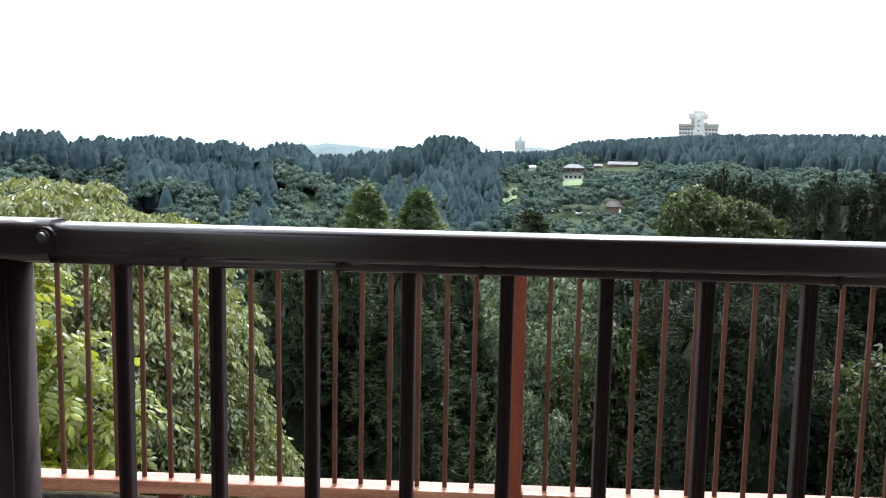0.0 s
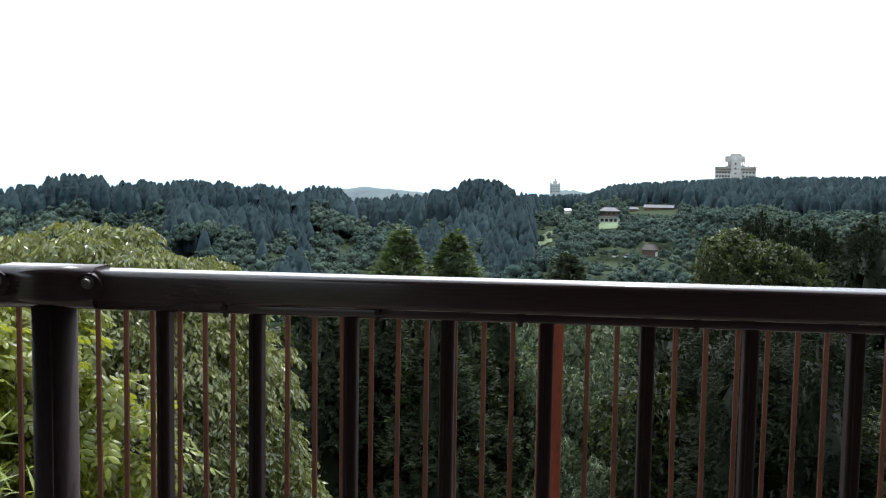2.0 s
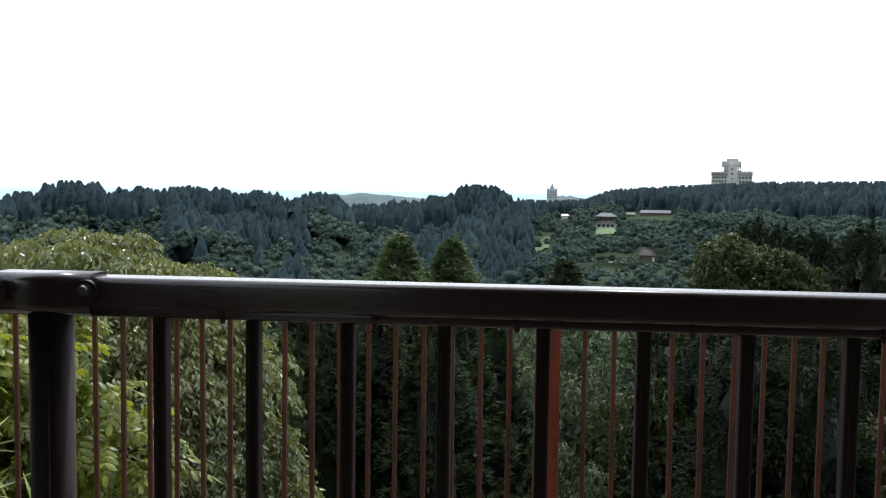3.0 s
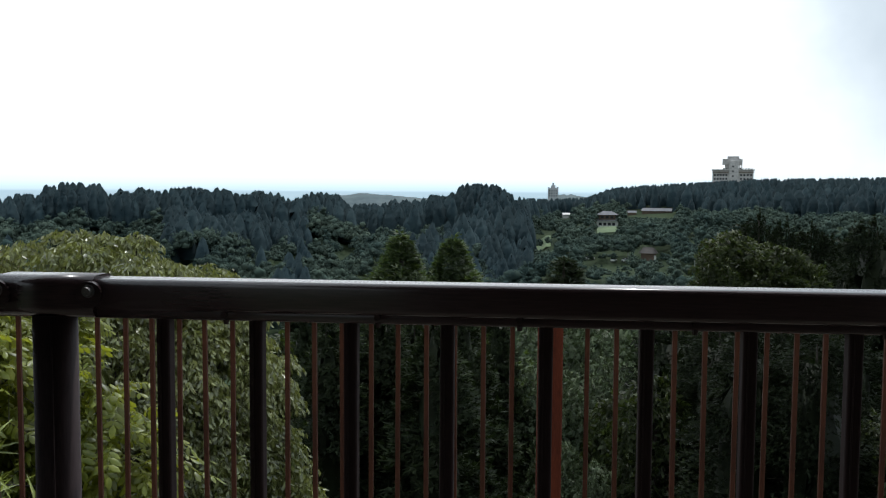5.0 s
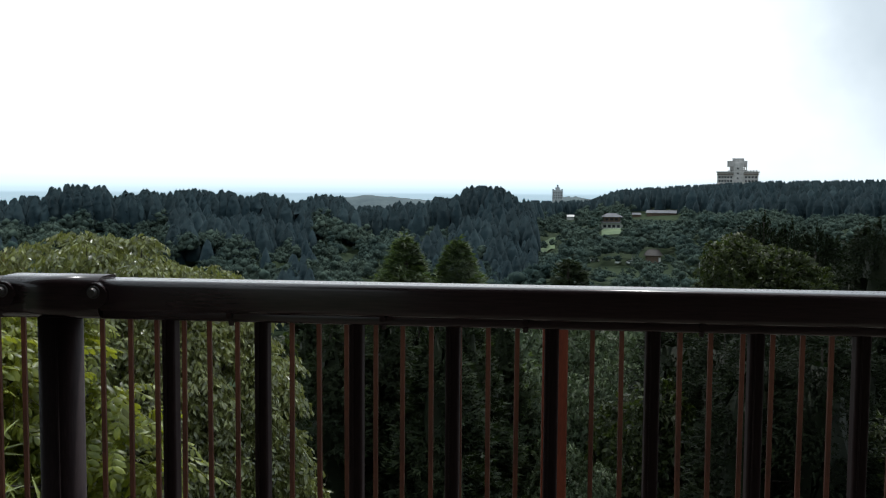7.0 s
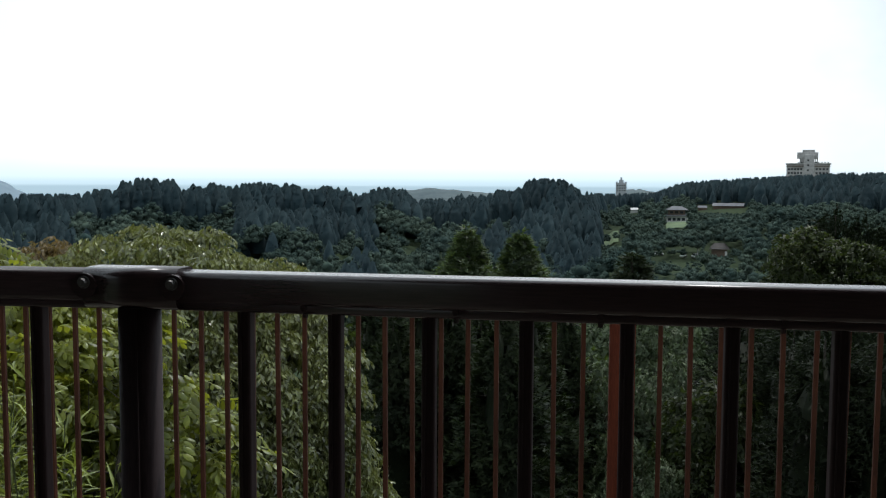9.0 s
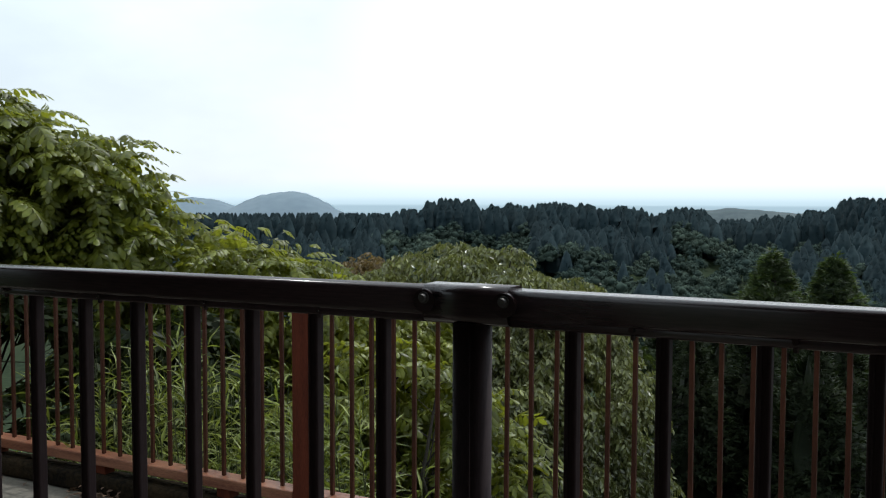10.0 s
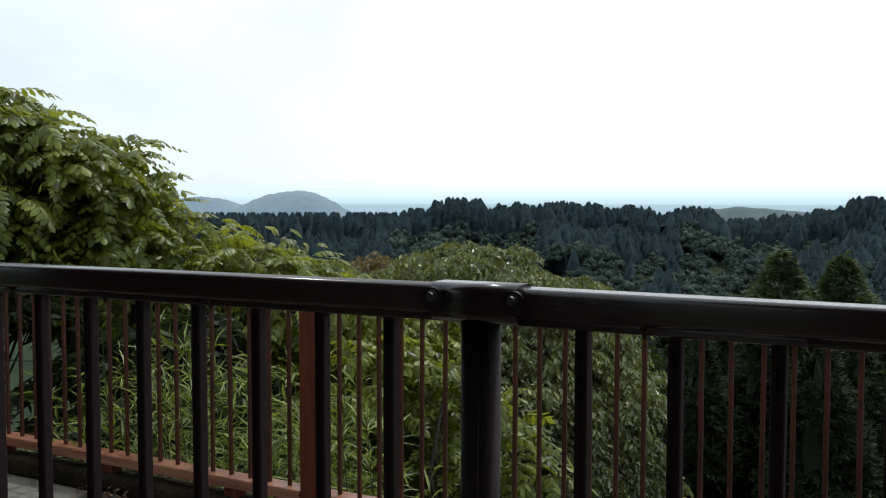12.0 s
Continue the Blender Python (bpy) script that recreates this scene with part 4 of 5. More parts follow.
# ---- middle distance: cedars, oaks and valley trees ----
def cedar_meshes(height, radius, seed, n, blunt=0.7, spray=0.3):
    """Trunk and crown of a cedar: sprays along whorled boughs that droop a little, narrower to the tip."""
    rng = np.random.default_rng(seed)
    k = 150
    bs = rng.uniform(0.0, 1.0, k) ** 0.85
    ba, bl = rng.uniform(0, 6.28, k), rng.uniform(0.62, 1.1, k)
    pick = rng.integers(0, k, n)
    along = rng.uniform(0.25, 1.0, n) ** 0.7
    s = np.clip(bs[pick] + rng.normal(0, 0.012, n), 0, 1)
    rr = (radius * (1 - s) ** blunt * bl[pick] + 0.12) * along
    a = ba[pick] + rng.normal(0, 0.2, n) * (0.4 + along)
    z = height * (0.1 + 0.88 * s) - 0.35 * rr + 0.22 * rr * along + rng.normal(0, 0.1, n)
    p = np.stack([rr * np.cos(a), rr * np.sin(a), z], 1)
    d = np.stack([np.cos(a), np.sin(a), rng.uniform(-0.5, 0.7, n)], 1)
    shape = tuft(8, spray, spray * 0.26, 0.8, rng, lift=0.2, thin=True)
    v, f = scatter(shape[0], shape[1], p, d, np.array([0, 0, 1.0]) + rng.normal(size=(n, 3)) * 0.5, rng.uniform(0.6, 1.25, n) * (0.55 + 0.5 * (1 - s)))
    # solid inner body, added to block light between the sprays
    vs, ns, fs = [], [], []
    shell(vs, ns, fs, np.zeros(3), [(height * (0.1 + 0.88 * q) - 0.1 * radius, 0.4 * radius * (1 - q) ** blunt + 0.01) for q in (0.0, 0.2, 0.4, 0.6, 0.75, 0.87, 0.95)], 9, 0.4, rng)
    puff = np.stack([np.cos(ba), np.sin(ba), 0.25 + 0.5 * bs], 1)[pick] * 0.4 + np.stack([np.cos(a), np.sin(a), 0 * a], 1) * 0.5
    soft = unit(puff + np.stack([0 * a, 0 * a, 0.9 * (along - 0.55)], 1) + rng.normal(size=(n, 3)) * 0.2)
    soft = np.concatenate([np.repeat(soft, len(shape[0]), 0), np.array(ns)])
    v, f = join_np([(v, f), (np.array(vs), np.array(fs))])
    crown = soft_mesh("crown", v, f, soft)
    bm = bmesh.new()
    rod(bm, (0, 0, -0.5), (0, 0, height * 0.6), radius * 0.09, radius * 0.05, 8)
    rod(bm, (0, 0, height * 0.6), (0, 0, height * 0.97), radius * 0.05, 0.02, 8)
    for i in range(24):
        zz, aa = height * rng.uniform(0.15, 0.85), rng.uniform(0, 6.28)
        q = radius * (1 - zz / height) ** 0.75 * 0.8
        rod(bm, (0, 0, zz), (q * math.cos(aa), q * math.sin(aa), zz - 0.1 * q), 0.035, 0.01, 5, False)
    return bm, crown


def cedar(seed, height, radius, n, mat, label, blunt=0.7, spray=0.36):
    tree = thing("cedar_tree", pose(0, 0, -500), label, "tree", "cedars below the terrace")
    bm, crown = cedar_meshes(height, radius, seed, n, blunt, spray)
    part("trunk", bm, BARK, tree)
    tagged(part("crown", crown, mat, tree), kind="stuff")
    return tree


def bushy(seed, mat, label, name="oak_tree", rad=2.0, clusters=260, per=12, leaf=0.3, stem=0.0, tight=0.16):
    """A round-headed tree with its foot at the origin; stem lifts the crown on a longer trunk."""
    rng = np.random.default_rng(seed)
    lobes = []
    for i in range(9):
        a, h = rng.uniform(0, 6.28), rng.uniform(1.1, 3.2) * rad
        q = rad * 0.62 * math.sin(min(1, (h / rad - 0.6) / 2.6) * math.pi) + 0.1
        k = rad * rng.uniform(0.42, 0.68)
        lobes.append(((q * math.cos(a), q * math.sin(a), stem + h), (k, k, k * 0.85)))
    lobes.append(((0, 0, stem + 3.25 * rad), (0.5 * rad, 0.5 * rad, 0.5 * rad)))
    lobes.append(((0, 0, stem + 1.9 * rad), (0.95 * rad, 0.95 * rad, 1.0 * rad)))
    shape = tuft(8, leaf, leaf * 0.36, 1.0, rng, lift=0.0)
    tree = thing(name, pose(0, 0, -500), label, "tree", "trees on the slope")
    hubs, out = skin_points(lobes, clusters, rng, -0.5, (0.7, 1.02))
    places, ways, roundness = boughs(hubs, out, per, tight * rad * 1.9, rng, 0.6)
    v, f = scatter(shape[0], shape[1], places, unit(ways) + rng.normal(size=places.shape) * 0.4 + np.array([0, 0, 0.2]), np.array([0, 0, 1.0]) + rng.normal(size=places.shape) * 0.5, rng.uniform(0.7, 1.2, len(places)))
    part("trunk", limbs((0, 0, -0.5), (0.1, 0, stem + 2.8 * rad), hubs, 0.11 * rad, rng, 30), BARK, tree)
    soft = np.repeat(unit(roundness + rng.normal(size=places.shape) * 0.22), len(shape[0]), 0)
    tagged(part("crown", soft_mesh("crown", v, f, soft), mat, tree), kind="stuff")
    return tree


def plant(kind, az, r, tip_el, turn, girth=1.0):
    """Stand a copy with its foot on the slope and its tip at that elevation as the eye sees it."""
    x, y, z = foot(az, r)
    tip = EYE[2] + tip_el * r
    tall = max(v.co.z for c in kind.children if c.name.startswith("crown") for v in c.data.vertices)
    k = max(0.2, (tip - z) / tall)
    m = pose(x, y, z, 0, 0, turn)
    ob = copy_thing(kind, m)
    ob.matrix_basis = m @ Matrix.Diagonal((k * girth, k * girth, k, 1))
    return ob


CEDAR_H = 11.0
light_cedar = cedar(41, CEDAR_H, 4.4, 6500, LEAF_CEDAR_LIT, "green cedar with a pointed top, coloured as sunlit", 0.95, 0.3)
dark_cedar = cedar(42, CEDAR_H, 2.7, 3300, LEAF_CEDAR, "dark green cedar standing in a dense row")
dark_cedar_wide = cedar(43, CEDAR_H, 3.1, 5000, LEAF_CEDAR_SHADED, "broad cedar on the slope, coloured darker for shade", 0.32, 0.3)
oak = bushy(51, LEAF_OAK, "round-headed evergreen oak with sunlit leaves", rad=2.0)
grey_tree = bushy(52, LEAF_GREY, "grey-green broadleaf tree on the valley slope", "broadleaf_tree", rad=2.0, leaf=0.26)
tall_oak = bushy(53, LEAF_OAK, "leafy evergreen oak with a lumpy sunlit crown", rad=1.5, clusters=330, per=16, leaf=0.16, stem=4.5, tight=0.1)

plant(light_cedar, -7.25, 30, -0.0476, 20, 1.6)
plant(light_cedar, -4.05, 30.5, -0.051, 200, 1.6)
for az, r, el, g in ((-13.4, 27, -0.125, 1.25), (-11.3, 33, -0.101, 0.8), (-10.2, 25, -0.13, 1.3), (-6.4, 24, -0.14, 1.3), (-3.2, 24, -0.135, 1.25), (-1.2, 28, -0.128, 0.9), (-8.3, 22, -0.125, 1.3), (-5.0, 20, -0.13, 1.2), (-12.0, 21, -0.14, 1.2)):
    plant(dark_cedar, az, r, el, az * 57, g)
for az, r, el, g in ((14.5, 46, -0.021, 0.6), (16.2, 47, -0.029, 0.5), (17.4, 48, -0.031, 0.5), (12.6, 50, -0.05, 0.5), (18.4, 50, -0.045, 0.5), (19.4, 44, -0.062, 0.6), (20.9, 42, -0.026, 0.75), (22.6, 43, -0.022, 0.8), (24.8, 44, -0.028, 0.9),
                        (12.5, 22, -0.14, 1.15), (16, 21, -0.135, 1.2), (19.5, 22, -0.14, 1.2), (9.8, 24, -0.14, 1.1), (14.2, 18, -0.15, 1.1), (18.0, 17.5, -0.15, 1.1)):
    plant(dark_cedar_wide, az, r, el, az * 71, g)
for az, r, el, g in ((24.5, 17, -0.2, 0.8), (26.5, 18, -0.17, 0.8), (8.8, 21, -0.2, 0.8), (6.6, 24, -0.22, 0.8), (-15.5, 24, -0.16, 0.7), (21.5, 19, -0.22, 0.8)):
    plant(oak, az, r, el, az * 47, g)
for az, r, el, g in ((3.2, 36, -0.13, 0.8), (5.2, 34, -0.135, 0.8), (7.0, 38, -0.125, 0.8), (1.2, 40, -0.13, 0.8), (4.2, 26, -0.2, 0.8), (2.0, 28, -0.19, 0.8), (6.0, 28, -0.18, 0.8), (0.4, 32, -0.2, 0.8), (3.2, 22, -0.28, 0.8), (5.3, 20, -0.3, 0.8), (8.6, 44, -0.115, 0.8)):
    plant(grey_tree, az, r, el, az * 83, g)
for az, r, el, g in ((12.6, 26, -0.044, 0.95), (14.0, 26.5, -0.05, 0.9), (16.0, 25.5, -0.058, 0.95), (17.2, 25.5, -0.075, 0.8), (11.9, 25, -0.06, 0.7)):
    plant(tall_oak, az, r, el, az * 61, g)
plant(dark_cedar, 2.95, 75, -0.0715, 10, 1.5)
for master in (light_cedar, dark_cedar, dark_cedar_wide, oak, tall_oak, grey_tree):
    for ob in list(master.children_recursive) + [master]:
        bpy.data.objects.remove(ob)


# ---- far woods: thousands of small trees on the opposite slope ----
def flake(vs, ns, fs, p, n, soft, w, rng):
    """One small clump of foliage at p that breaks the outline of its crown."""
    t1 = unit(np.cross(n, rng.normal(size=3)))
    t2 = np.cross(n, t1)          # turns the clump's front outwards
    b = len(vs)
    vs.extend((p + t1 * w, p - t1 * w * 0.5 + t2 * w * 0.85, p - t1 * w * 0.5 - t2 * w * 0.85))
    ns.extend((soft, soft, soft))
    fs.append((b, b + 1, b + 2))


def far_conifer(rng, stout=1.0):
    """A far cedar: a tall crown with a blunt, uneven tip."""
    vs, ns, fs = [], [], []
    wide, blunt = rng.uniform(0.12, 0.18) * stout, rng.uniform(1.7, 3.6)
    rings = []
    for h in (0.1, 0.35, 0.55, 0.72, 0.86, 0.95, 1.0):
        rings.append((h, wide * max(0.0, 1 - h ** blunt) ** 0.75 * rng.uniform(0.9, 1.08) + 0.004))
    shell(vs, ns, fs, np.zeros(3), rings, 7, 0.35, rng)
    for _ in range(34):
        h, a = rng.uniform(0.3, 0.99), rng.uniform(0, 6.283)
        k = wide * max(0.03, 1 - h ** blunt) ** 0.75 * rng.uniform(0.95, 1.2)
        out = unit(np.array([math.cos(a), math.sin(a), 0.3 + h ** 3]))
        flake(vs, ns, fs, np.array([k * math.cos(a), k * math.sin(a), h]), unit(out + rng.normal(size=3) * 0.2), unit(out + rng.normal(size=3) * 0.15), rng.uniform(0.018, 0.036), rng)
    return np.array(vs), np.array(ns), np.array(fs)


def far_broadleaf(rng, clumps=15):
    """A far broadleaf tree: an uneven crown of ragged foliage clumps with gaps of shade between them."""
    vs, ns, fs = [], [], []
    flat, wide = rng.uniform(0.8, 1.15), rng.uniform(0.24, 0.34)
    for i in range(clumps):
        d = sphere_points(1, rng)[0]
        d[2] = abs(d[2]) * 1.2 - 0.4
        c = np.array([0, 0, 0.52]) + unit(d) * np.array([wide, wide, wide * flat]) * (rng.uniform(0.5, 1.05) if i else 0.1)
        k = rng.uniform(0.09, 0.17) * (1 if i else 1.9)
        rings = [(k * 0.6 * math.sin(e), k * 0.7 * math.cos(e) * rng.uniform(0.7, 1.1) + 0.002) for e in (-0.6, 0.4, 1.5)]
        shell(vs, ns, fs, c, rings, 5, 1.0, rng)
        for e in sphere_points(34, rng):
            if e[2] < -0.45:
                continue
            p = c + e * k * rng.uniform(0.6, 1.2) * np.array([1, 1, 0.85])
            soft = unit(0.6 * e + 0.5 * unit(p - np.array([0, 0, 0.35])) + rng.normal(size=3) * 0.2)
            flake(vs, ns, fs, p, unit(e + rng.normal(size=3) * 0.3), soft, rng.uniform(0.014, 0.034), rng)
    return np.array(vs), np.array(ns), np.array(fs)


# the tops of the trees on the far ridge: bearing and rise of the outline that they draw
TREELINE = [(-60, -0.012), (-40, -0.0135), (-30.7, -0.0134), (-29.8, -0.009), (-28.5, -0.0091), (-28.2, 0.0), (-27.3, 0.0034), (-25.3, 0.0017), (-25.0, -0.0076), (-24.5, -0.0088), (-24.1, -0.0023),
            (-23.5, -0.0082), (-23.1, -0.0012), (-22.0, -0.0059), (-21.3, -0.0024), (-20.0, -0.0006), (-19.1, -0.0042), (-18.5, -0.0012), (-17.2, -0.0091), (-16.4, -0.0043), (-14.9, -0.0067), (-14.5, -0.0129),
            (-13.7, -0.0117), (-13.2, -0.0055), (-11.3, -0.0068), (-10.7, -0.0185), (-8.4, -0.018), (-7.7, -0.013), (-6.1, -0.0137), (-5.6, -0.0081), (-4.4, -0.0087), (-3.3, 0.005), (-1.3, 0.0037), (-0.6, -0.0037),
            (0.0, -0.0087), (0.5, -0.0111), (1.5, -0.0123), (4.3, -0.0104), (5.0, -0.005), (5.8, 0.0005), (8.1, 0.0038), (11.4, 0.0072), (14.6, 0.0108), (21.2, 0.0125)]
# open sights down to the houses, lawns and cars: bearings, how far, and the rise that trees before them keep below
SIGHTS = [(4.7, 6.4, 440, -0.048), (6.5, 9.8, 549, -0.0315), (2.5, 3.6, 598, -0.0345), (7.5, 8.7, 329, -0.075), (4.2, 7.1, 322, -0.0835), (0.8, 2.7, 392, -0.066), (10.6, 11.1, 300, -0.09)]
BARE = [(4.8, 6.4, 424, 492), (7.3, 9.9, 545, 566), (6.5, 7.5, 546, 562), (2.5, 3.6, 590, 612), (7.6, 8.6, 328, 337), (0.9, 2.1, 402, 444), (4.35, 4.65, 341, 349), (5.85, 6.15, 328, 337), (6.6, 6.9, 324, 333)]

rng = np.random.default_rng(77)
gx, gy = np.meshgrid(np.arange(-420, 330, 5.0), np.arange(150, 770, 5.0), indexing="ij")
gx[:, ::2] += 2.5
x, y = (q.ravel() + rng.uniform(-2.0, 2.0, q.size) for q in (gx, gy))
az, r = np.degrees(np.arctan2(x - EYE[0], y - EYE[1])), np.hypot(x - EYE[0], y - EYE[1])
rr = ridge_far(az)
right_side = az > 1.0
inside = (az > -50) & (az < 27) & (r > 235) & (r < rr * 1.04) & ~((az > 13.5) & (r < 330))
x, y, az, r, rr, right_side = (q[inside] for q in (x, y, az, r, rr, right_side))
n = len(x)
z = ground_height(x, y)
patch = np.sin(x * 0.021 + 0.4) + np.sin(y * 0.017 + x * 0.011 + 2.0) * 0.9 + np.sin(x * 0.047 - y * 0.031) * 0.5 + rng.normal(0, 0.35, n)
planted = ((az > -21.5) & (az < -13.0)) | ((az > -4.5) & (az < 0.8) & (r > 370)) | (az < -31)
belt = np.interp(az, [1, 6, 10, 14, 25], [590, 575, 530, 470, 400])     # near edge of the cedar belt on the right
near_crest = r > rr * np.where(right_side, 0.9, 0.88)
cedar_here = np.where(right_side, r > belt, near_crest | (planted & (patch > -0.7)) | (patch > 0.75))
stand = 1 + 0.2 * np.tanh(3 * np.sin(x * 0.075 + 1.0) * np.sin(y * 0.05)) + 0.12 * np.sin(x * 0.16 + y * 0.1)
tall = np.where(cedar_here, rng.uniform(9, 15, n), np.where(right_side, rng.uniform(5, 10.5, n), rng.uniform(8, 14, n))) * stand
line = EYE[2] + np.interp(az, [a for a, _ in TREELINE], [e for _, e in TREELINE]) * r - z
reach = rng.uniform(0, 1, n) < np.where(right_side, 0.2, 0.3)     # the tallest of the ridge; the rest stay lower by some metres
tall = np.where(near_crest & (line > 4), np.minimum(line - np.where(reach, rng.exponential(0.5, n), 1.2 + rng.exponential(2.8, n)), 19), tall)
tall = np.minimum(tall, np.maximum(line - 1.0 - rng.exponential(1.0, n) * ~reach, 2.5))
keep = rng.uniform(0, 1, n) < np.where(cedar_here, np.where(right_side, 0.7, 1.0), np.where(right_side, 0.85, 0.6))
for a0, a1, upto, rise in SIGHTS:
    low = (az > a0) & (az < a1) & (r < upto)
    tall = np.where(low, np.minimum(tall, EYE[2] + rise * r - z - rng.uniform(0, 1.0, n)), tall)
for a0, a1, r0, r1 in BARE:
    keep &= ~((az > a0) & (az < a1) & (r > r0) & (r < r1))
keep &= tall > 1.2
up = np.tile([0, 0, 1.0], (n, 1))


def wood(name, which, makers, mat, label):
    pieces = []
    idx = np.flatnonzero(which & keep)
    kind = rng.integers(0, len(makers), len(idx))
    shades = []
    for k, (sv, sn, sf) in enumerate(makers):
        q = idx[kind == k]
        turn = rng.uniform(0, 6.28, len(q))
        ahead = np.stack([np.cos(turn), np.sin(turn), 0 * turn], 1)
        pieces.append(scatter(sv, sf, np.stack([x, y, z], 1)[q], ahead, up[q], tall[q]))
        shades.append(scatter(sn, sf, np.zeros((len(q), 3)), ahead, up[q], np.ones(len(q)))[0])
    v, f = join_np(pieces)
    return tagged(part(name, soft_mesh(name, v, f, np.concatenate(shades)), mat, None), label, "trees", kind="stuff")


conifers = [far_conifer(rng, 1.3) for _ in range(9)]
broads = [far_broadleaf(rng) for _ in range(9)]
wood("cedar_wood", cedar_here & ~right_side, conifers, FAR_CEDAR, "cedar woods tinted blue for haze on the opposite ridge")
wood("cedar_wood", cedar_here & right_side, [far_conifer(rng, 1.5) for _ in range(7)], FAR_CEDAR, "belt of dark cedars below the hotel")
wood("broadleaf_wood", ~cedar_here, broads, FAR_BROAD, "mixed broadleaf woods with a haze tint on the valley slope")


# ---- houses and towers across the valley ----
def window_row(parent, count, x0, x1, z, w, h, y):
    for i in range(count):
        cx = x0 + (x1 - x0) * (i + 0.5) / count
        part("window", boxed(cx - w / 2, cx + w / 2, y - 0.12, y + 0.3, z, z + h), DARKGLASS, parent)


def facing(az, r, z):
    px, py, _ = polar(az, r, 0.0)
    return pose(float(px), float(py), z, 0, 0, -az)


tower = thing("hotel_building", facing(12.92, 800, -8.0), "large pale weathered concrete hotel on a wooded ridge", "building")
part("main_block", boxed(-16.4, 16.4, 0, 16, 0, 23.5, bevel=0.2), HOTELWALL, tower)
part("roof_slab", boxed(-17.2, 17.4, -1.0, 17, 23.4, 24.4, bevel=0.15), HOTELWALL, tower)
part("stair_tower", boxed(-3.2, 4.5, -1.4, 12, 0, 31.5, bevel=0.2), HOTELWALL, tower)
part("upper_block", boxed(-8.6, 7.4, 1, 13, 28.2, 33.2, bevel=0.2), HOTELWALL, tower)
part("upper_core", boxed(-6.6, 1.4, 2, 12, 24.3, 28.4), HOTELWALL, tower)
for cx in (5.2, 6.8):
    part("column", boxed(cx - 0.45, cx + 0.45, 2, 3.2, 24.3, 28.4), HOTELWALL, tower)
part("crown_block", boxed(-4.6, 4.8, 2, 11, 33.1, 35.3, bevel=0.2), HOTELWALL, tower)
for z in (12.4, 15.6, 18.8):
    window_row(tower, 5, -15.6, -4, z, 1.5, 1.5, 0)
    window_row(tower, 4, 5.2, 15.8, z, 1.5, 1.5, 0)
for z in (14.0, 18.0, 22.0, 26.0):
    window_row(tower, 1, -1.0, 1.0, z, 1.3, 1.3, -1.4)
part("ledge", boxed(-17.0, -3.4, -0.8, 0.05, 21.6, 22.1), BROWNWALL, tower, "dark brown ledge")
part("ledge", boxed(4.7, 17.2, -0.8, 0.05, 21.6, 22.1), BROWNWALL, tower, "dark brown ledge")
for i in range(7):
    cx = -7.4 + i * 2.3
    part("parapet_shrub", rod(rod(bmesh.new(), (cx, 1.0, 24.3), (cx + 0.2, 1.0, 25.2), 0.8, 0.5, 7), (cx + 8.5, 1, 24.3), (cx + 8.6, 1, 25.6), 0.7, 0.3, 7), FAR_BROAD, tower)

tower = thing("distant_tower", facing(2.2, 1450, -60), "grey tower block far off on the plain", "building")
part("main_block", boxed(-8.3, 8.3, 0, 14, 0, 58.2), GREYWALL, tower)
part("upper_block", boxed(-3.6, 3.6, 2, 11, 58.1, 62.5), GREYWALL, tower)
part("mast_block", boxed(-1.5, 1.5, 4, 7, 62.4, 66.5), GREYWALL, tower)
for sx in (-6.9, 6.9):
    part("corner_turret", boxed(sx - 1.5, sx + 1.5, 0.5, 4, 58.1, 59.8), GREYWALL, tower)
for z in (45, 49, 53):
    window_row(tower, 4, -7.5, 7.5, z, 2.0, 1.6, 0)


def hipped(bm, x0, x1, y0, y1, z0, z1, inset):
    low = [bm.verts.new(p) for p in ((x0, y0, z0), (x1, y0, z0), (x1, y1, z0), (x0, y1, z0))]
    ym = (y0 + y1) / 2
    a, b = bm.verts.new((x0 + inset, ym, z1)), bm.verts.new((x1 - inset, ym, z1))
    for f in ((low[0], low[1], b, a), (low[2], low[3], a, b), (low[1], low[2], b), (low[3], low[0], a), tuple(low[::-1])):
        bm.faces.new(f)
    return bm


house = thing("house", facing(5.55, 474, -19.4), "two-storey country house with pale roofs and white lower walls", "house")
part("wall", boxed(-5.5, 5.5, 0, 9, 0, 3.2), PALEWALL, house)
part("roof", hipped(bmesh.new(), -6.8, 6.8, -1.3, 10.2, 3.2, 4.7, 3.0), ROOFTILE, house)
part("wall", boxed(-4.2, 4.2, 1, 8, 3.9, 6.3), BROWNWALL, house, "brown upper wall")
part("roof", hipped(bmesh.new(), -5.6, 5.6, -0.3, 9.3, 6.3, 8.1, 3.2), ROOFTILE, house, "grey tiled roof catching the light")
part("roof", hipped(bmesh.new(), -9.5, -4.6, 0.0, 8.3, 4.5, 5.9, 1.2), WHITEROOF, house, "pale metal side roof")
part("wall", boxed(-8.8, -5.4, 1.0, 7.5, 0, 4.5), BROWNWALL, house)
window_row(house, 4, -4.5, 4.5, 0.9, 1.5, 1.4, 0)
window_row(house, 3, -3.6, 3.6, 4.5, 1.5, 1.1, 1)

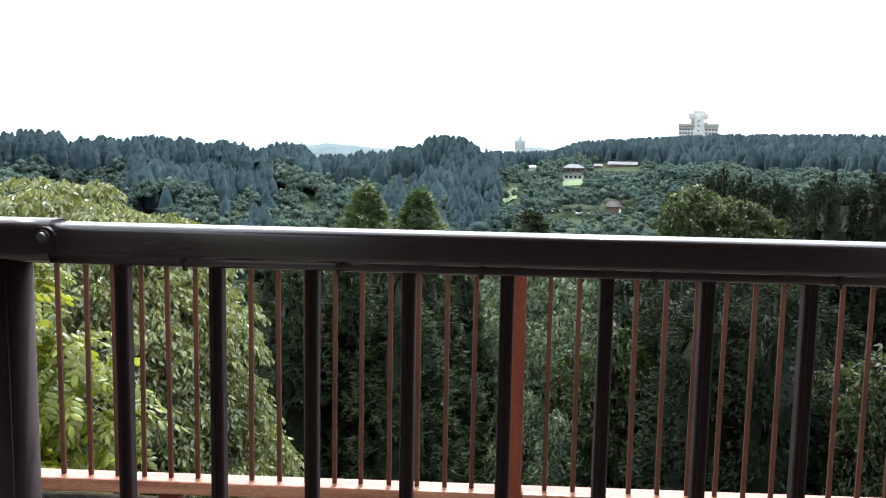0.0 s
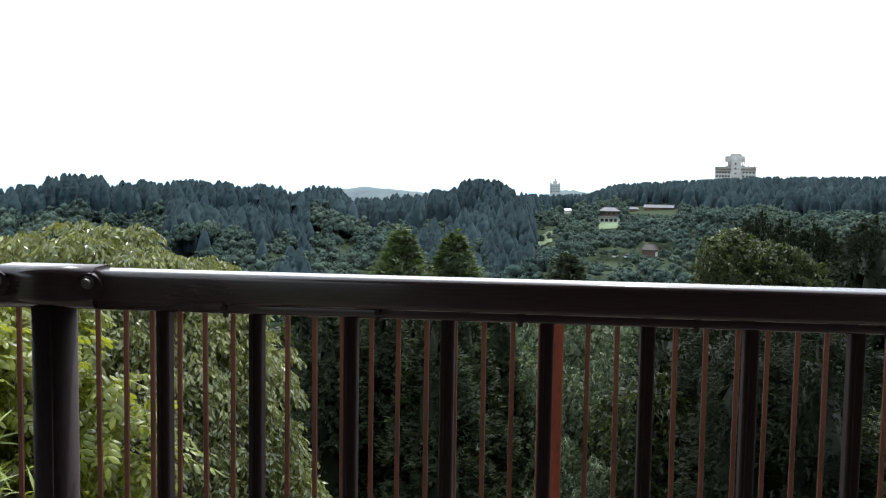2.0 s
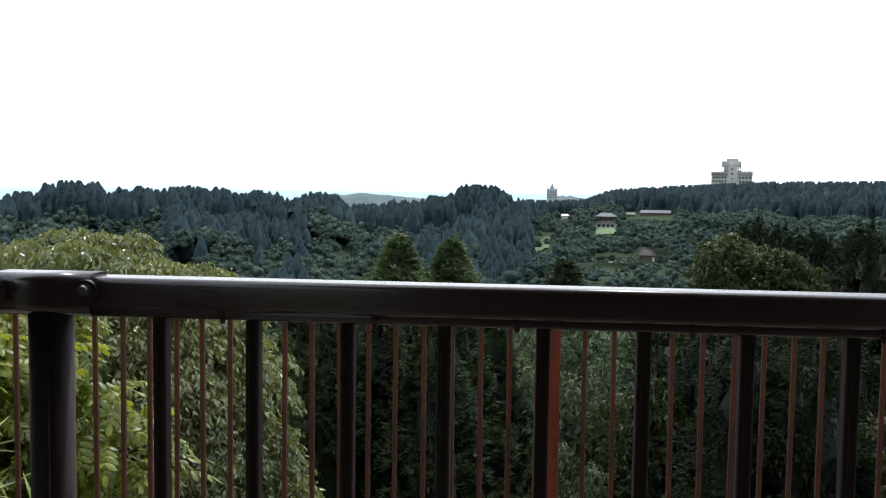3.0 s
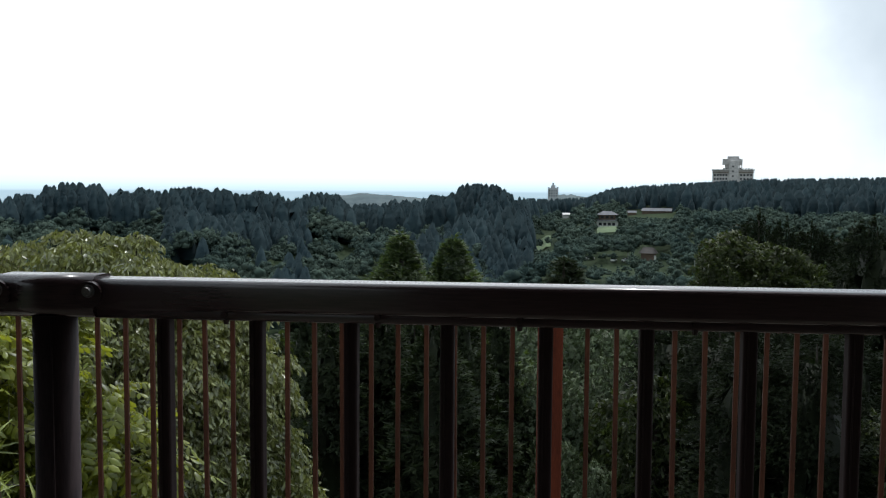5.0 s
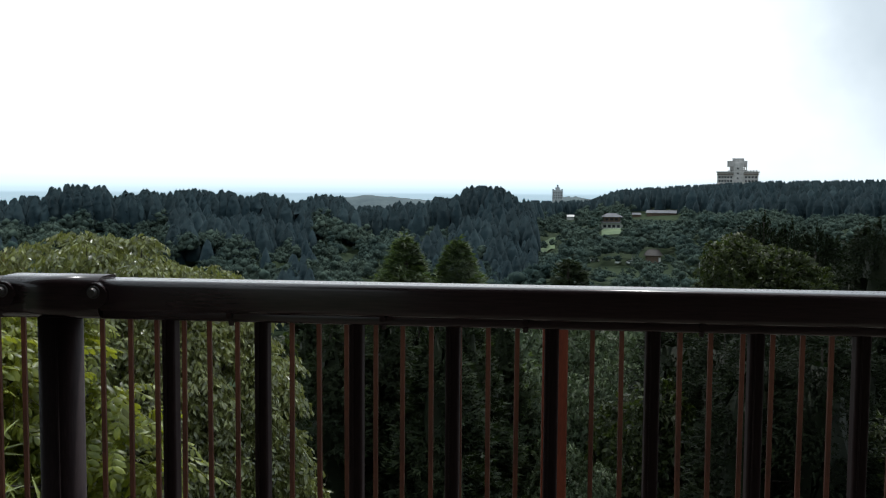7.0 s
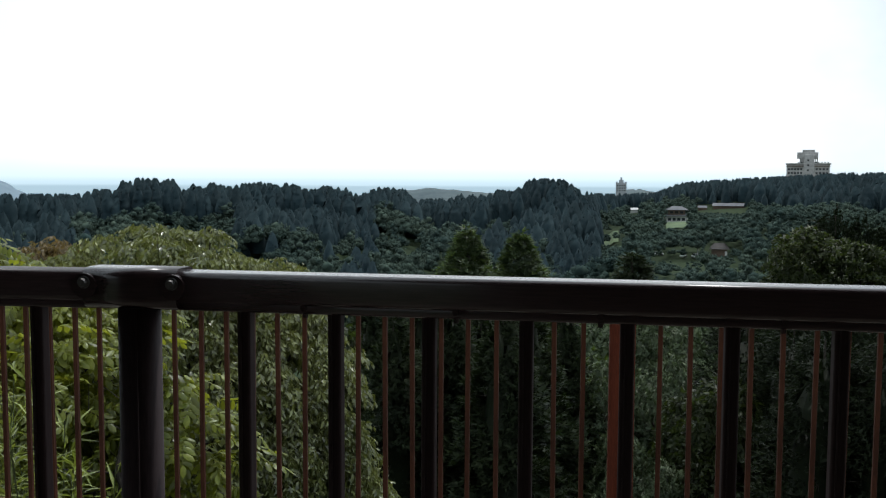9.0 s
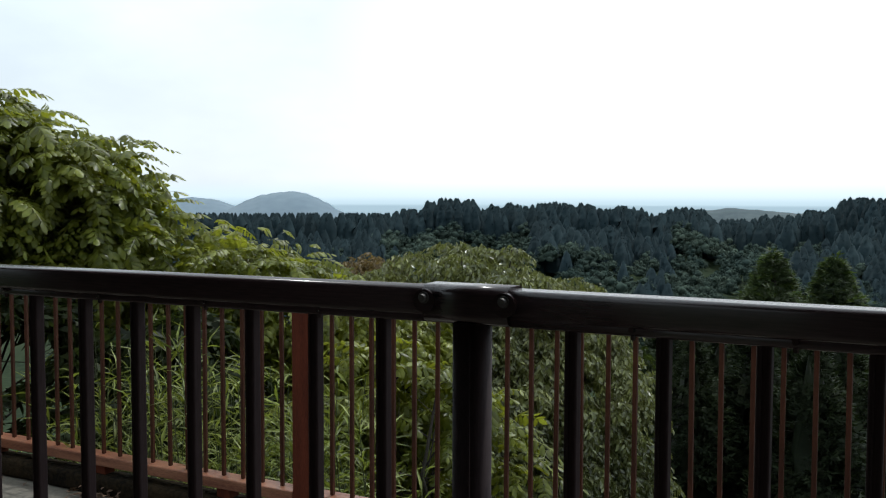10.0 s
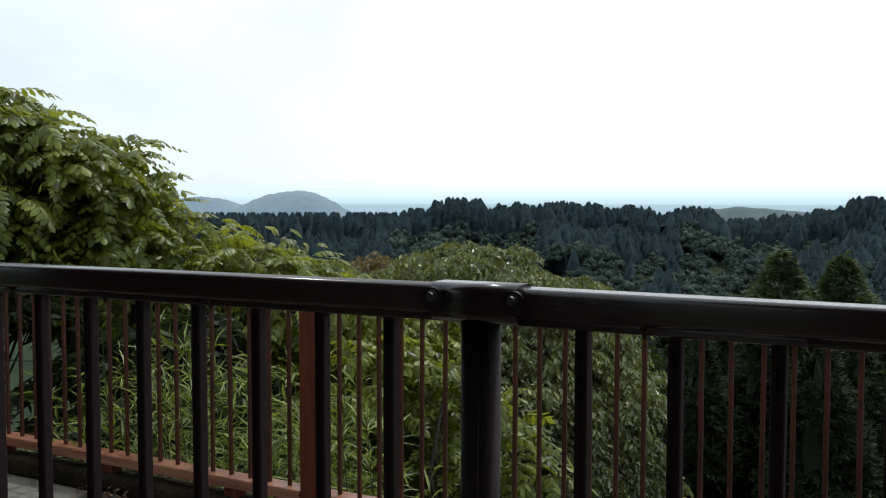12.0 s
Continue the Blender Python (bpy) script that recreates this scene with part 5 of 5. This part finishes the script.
hall = thing("long_shed", facing(8.55, 551, -15.4), "long low farm building with a grey roof", "building")
part("wall", boxed(-8.5, 8.5, 0, 8, 0, 2.6), BROWNWALL, hall)
part("roof", hipped(bmesh.new(), -9.2, 9.2, -0.8, 8.8, 2.6, 4.2, 0.6), ROOFTILE, hall)
shed = thing("small_shed", facing(7.05, 552, -16.2), "small farm shed with a grey roof", "building")
part("wall", boxed(-2.4, 2.4, 0, 5, 0, 2.2), BROWNWALL, shed)
part("roof", hipped(bmesh.new(), -2.9, 2.9, -0.5, 5.5, 2.2, 3.4, 0.4), ROOFTILE, shed)
cottage = thing("cottage", facing(8.1, 330, -24.7), "brown timber cottage with a tiled roof among trees", "house")
part("wall", boxed(-2.6, 2.6, 0, 5, 0, 2.6), BROWNWALL, cottage)
part("roof", hipped(bmesh.new(), -3.4, 3.4, -0.8, 5.8, 2.6, 4.6, 1.6), DARKTILE, cottage)
part("wall", boxed(1.9, 2.65, -0.2, 0.1, 0.2, 1.9), PALEWALL, cottage, "pale wall panel")
villa = thing("white_roofed_house", facing(3.0, 600, -19.6), "low house with a bright pale roof", "house")
part("wall", boxed(-2.4, 2.4, 0, 5, 0, 2.4), PALEWALL, villa)
part("roof", hipped(bmesh.new(), -3.4, 3.4, -0.8, 5.8, 2.4, 3.7, 1.0), WHITEROOF, villa)


def field(az0, az1, r0, r1, name, label):
    a, q = np.meshgrid(np.linspace(az0, az1, 9), np.linspace(r0, r1, 9), indexing="ij")
    fx, fy = EYE[0] + q * np.sin(np.radians(a)), EYE[1] + q * np.cos(np.radians(a))
    fz = ground_height(fx, fy) + 0.35
    idx = [(i * 9 + j, i * 9 + j + 1, (i + 1) * 9 + j + 1, (i + 1) * 9 + j) for i in range(8) for j in range(8)]
    tagged(part(name, np_mesh(name, np.stack([fx, fy, fz], -1).reshape(-1, 3), idx), LAWN, None, smooth=True), label, "field", kind="structure")


field(4.95, 6.3, 434, 470, "lawn", "bright green lawn below a country house")
field(0.95, 2.1, 402, 444, "meadow", "pale green meadow strip between trees")


def car(az, r, turn, label):
    base = polar(az, r)
    c = thing("parked_car", pose(float(base[0]), float(base[1]), float(base[2]) + 0.35, 0, 0, turn), label, "car")
    part("body", boxed(-2.0, 2.0, -0.8, 0.8, 0.3, 0.85, bevel=0.12), CARPAINT, c)
    part("cabin", boxed(-1.1, 1.3, -0.7, 0.7, 0.84, 1.4, bevel=0.16), DARKGLASS, c)
    part("roof", boxed(-0.9, 1.1, -0.64, 0.64, 1.38, 1.45, bevel=0.02), CARPAINT, c)
    for sx in (-1.25, 1.25):
        for sy in (-0.75, 0.75):
            part("wheel", rod(bmesh.new(), (sx, sy - 0.1, 0.32), (sx, sy + 0.1, 0.32), 0.32, 0.32, 14), TYRE, c)


def utility_pole(az, r, h):
    base = polar(az, r)
    u = thing("utility_pole", pose(float(base[0]), float(base[1]), float(base[2])), "grey concrete utility pole with a cross arm", "pole")
    part("shaft", rod(bmesh.new(), (0, 0, -0.5), (0, 0, h), 0.2, 0.12, 10), POLE, u)
    part("cross_arm", boxed(-0.9, 0.9, -0.06, 0.06, h - 0.7, h - 0.58), POLE, u)
    for sx in (-0.8, 0.0, 0.8):
        part("insulator", rod(bmesh.new(), (sx, 0, h - 0.6), (sx, 0, h - 0.35), 0.05, 0.03, 8), CARPAINT, u)


car(4.5, 345, 20, "white car parked among trees in the valley")
car(6.0, 332, 70, "small white car parked in the valley")
car(6.75, 328, 110, "white car half hidden by trees")
utility_pole(6.85, 330, 7)
utility_pole(10.85, 300, 5)
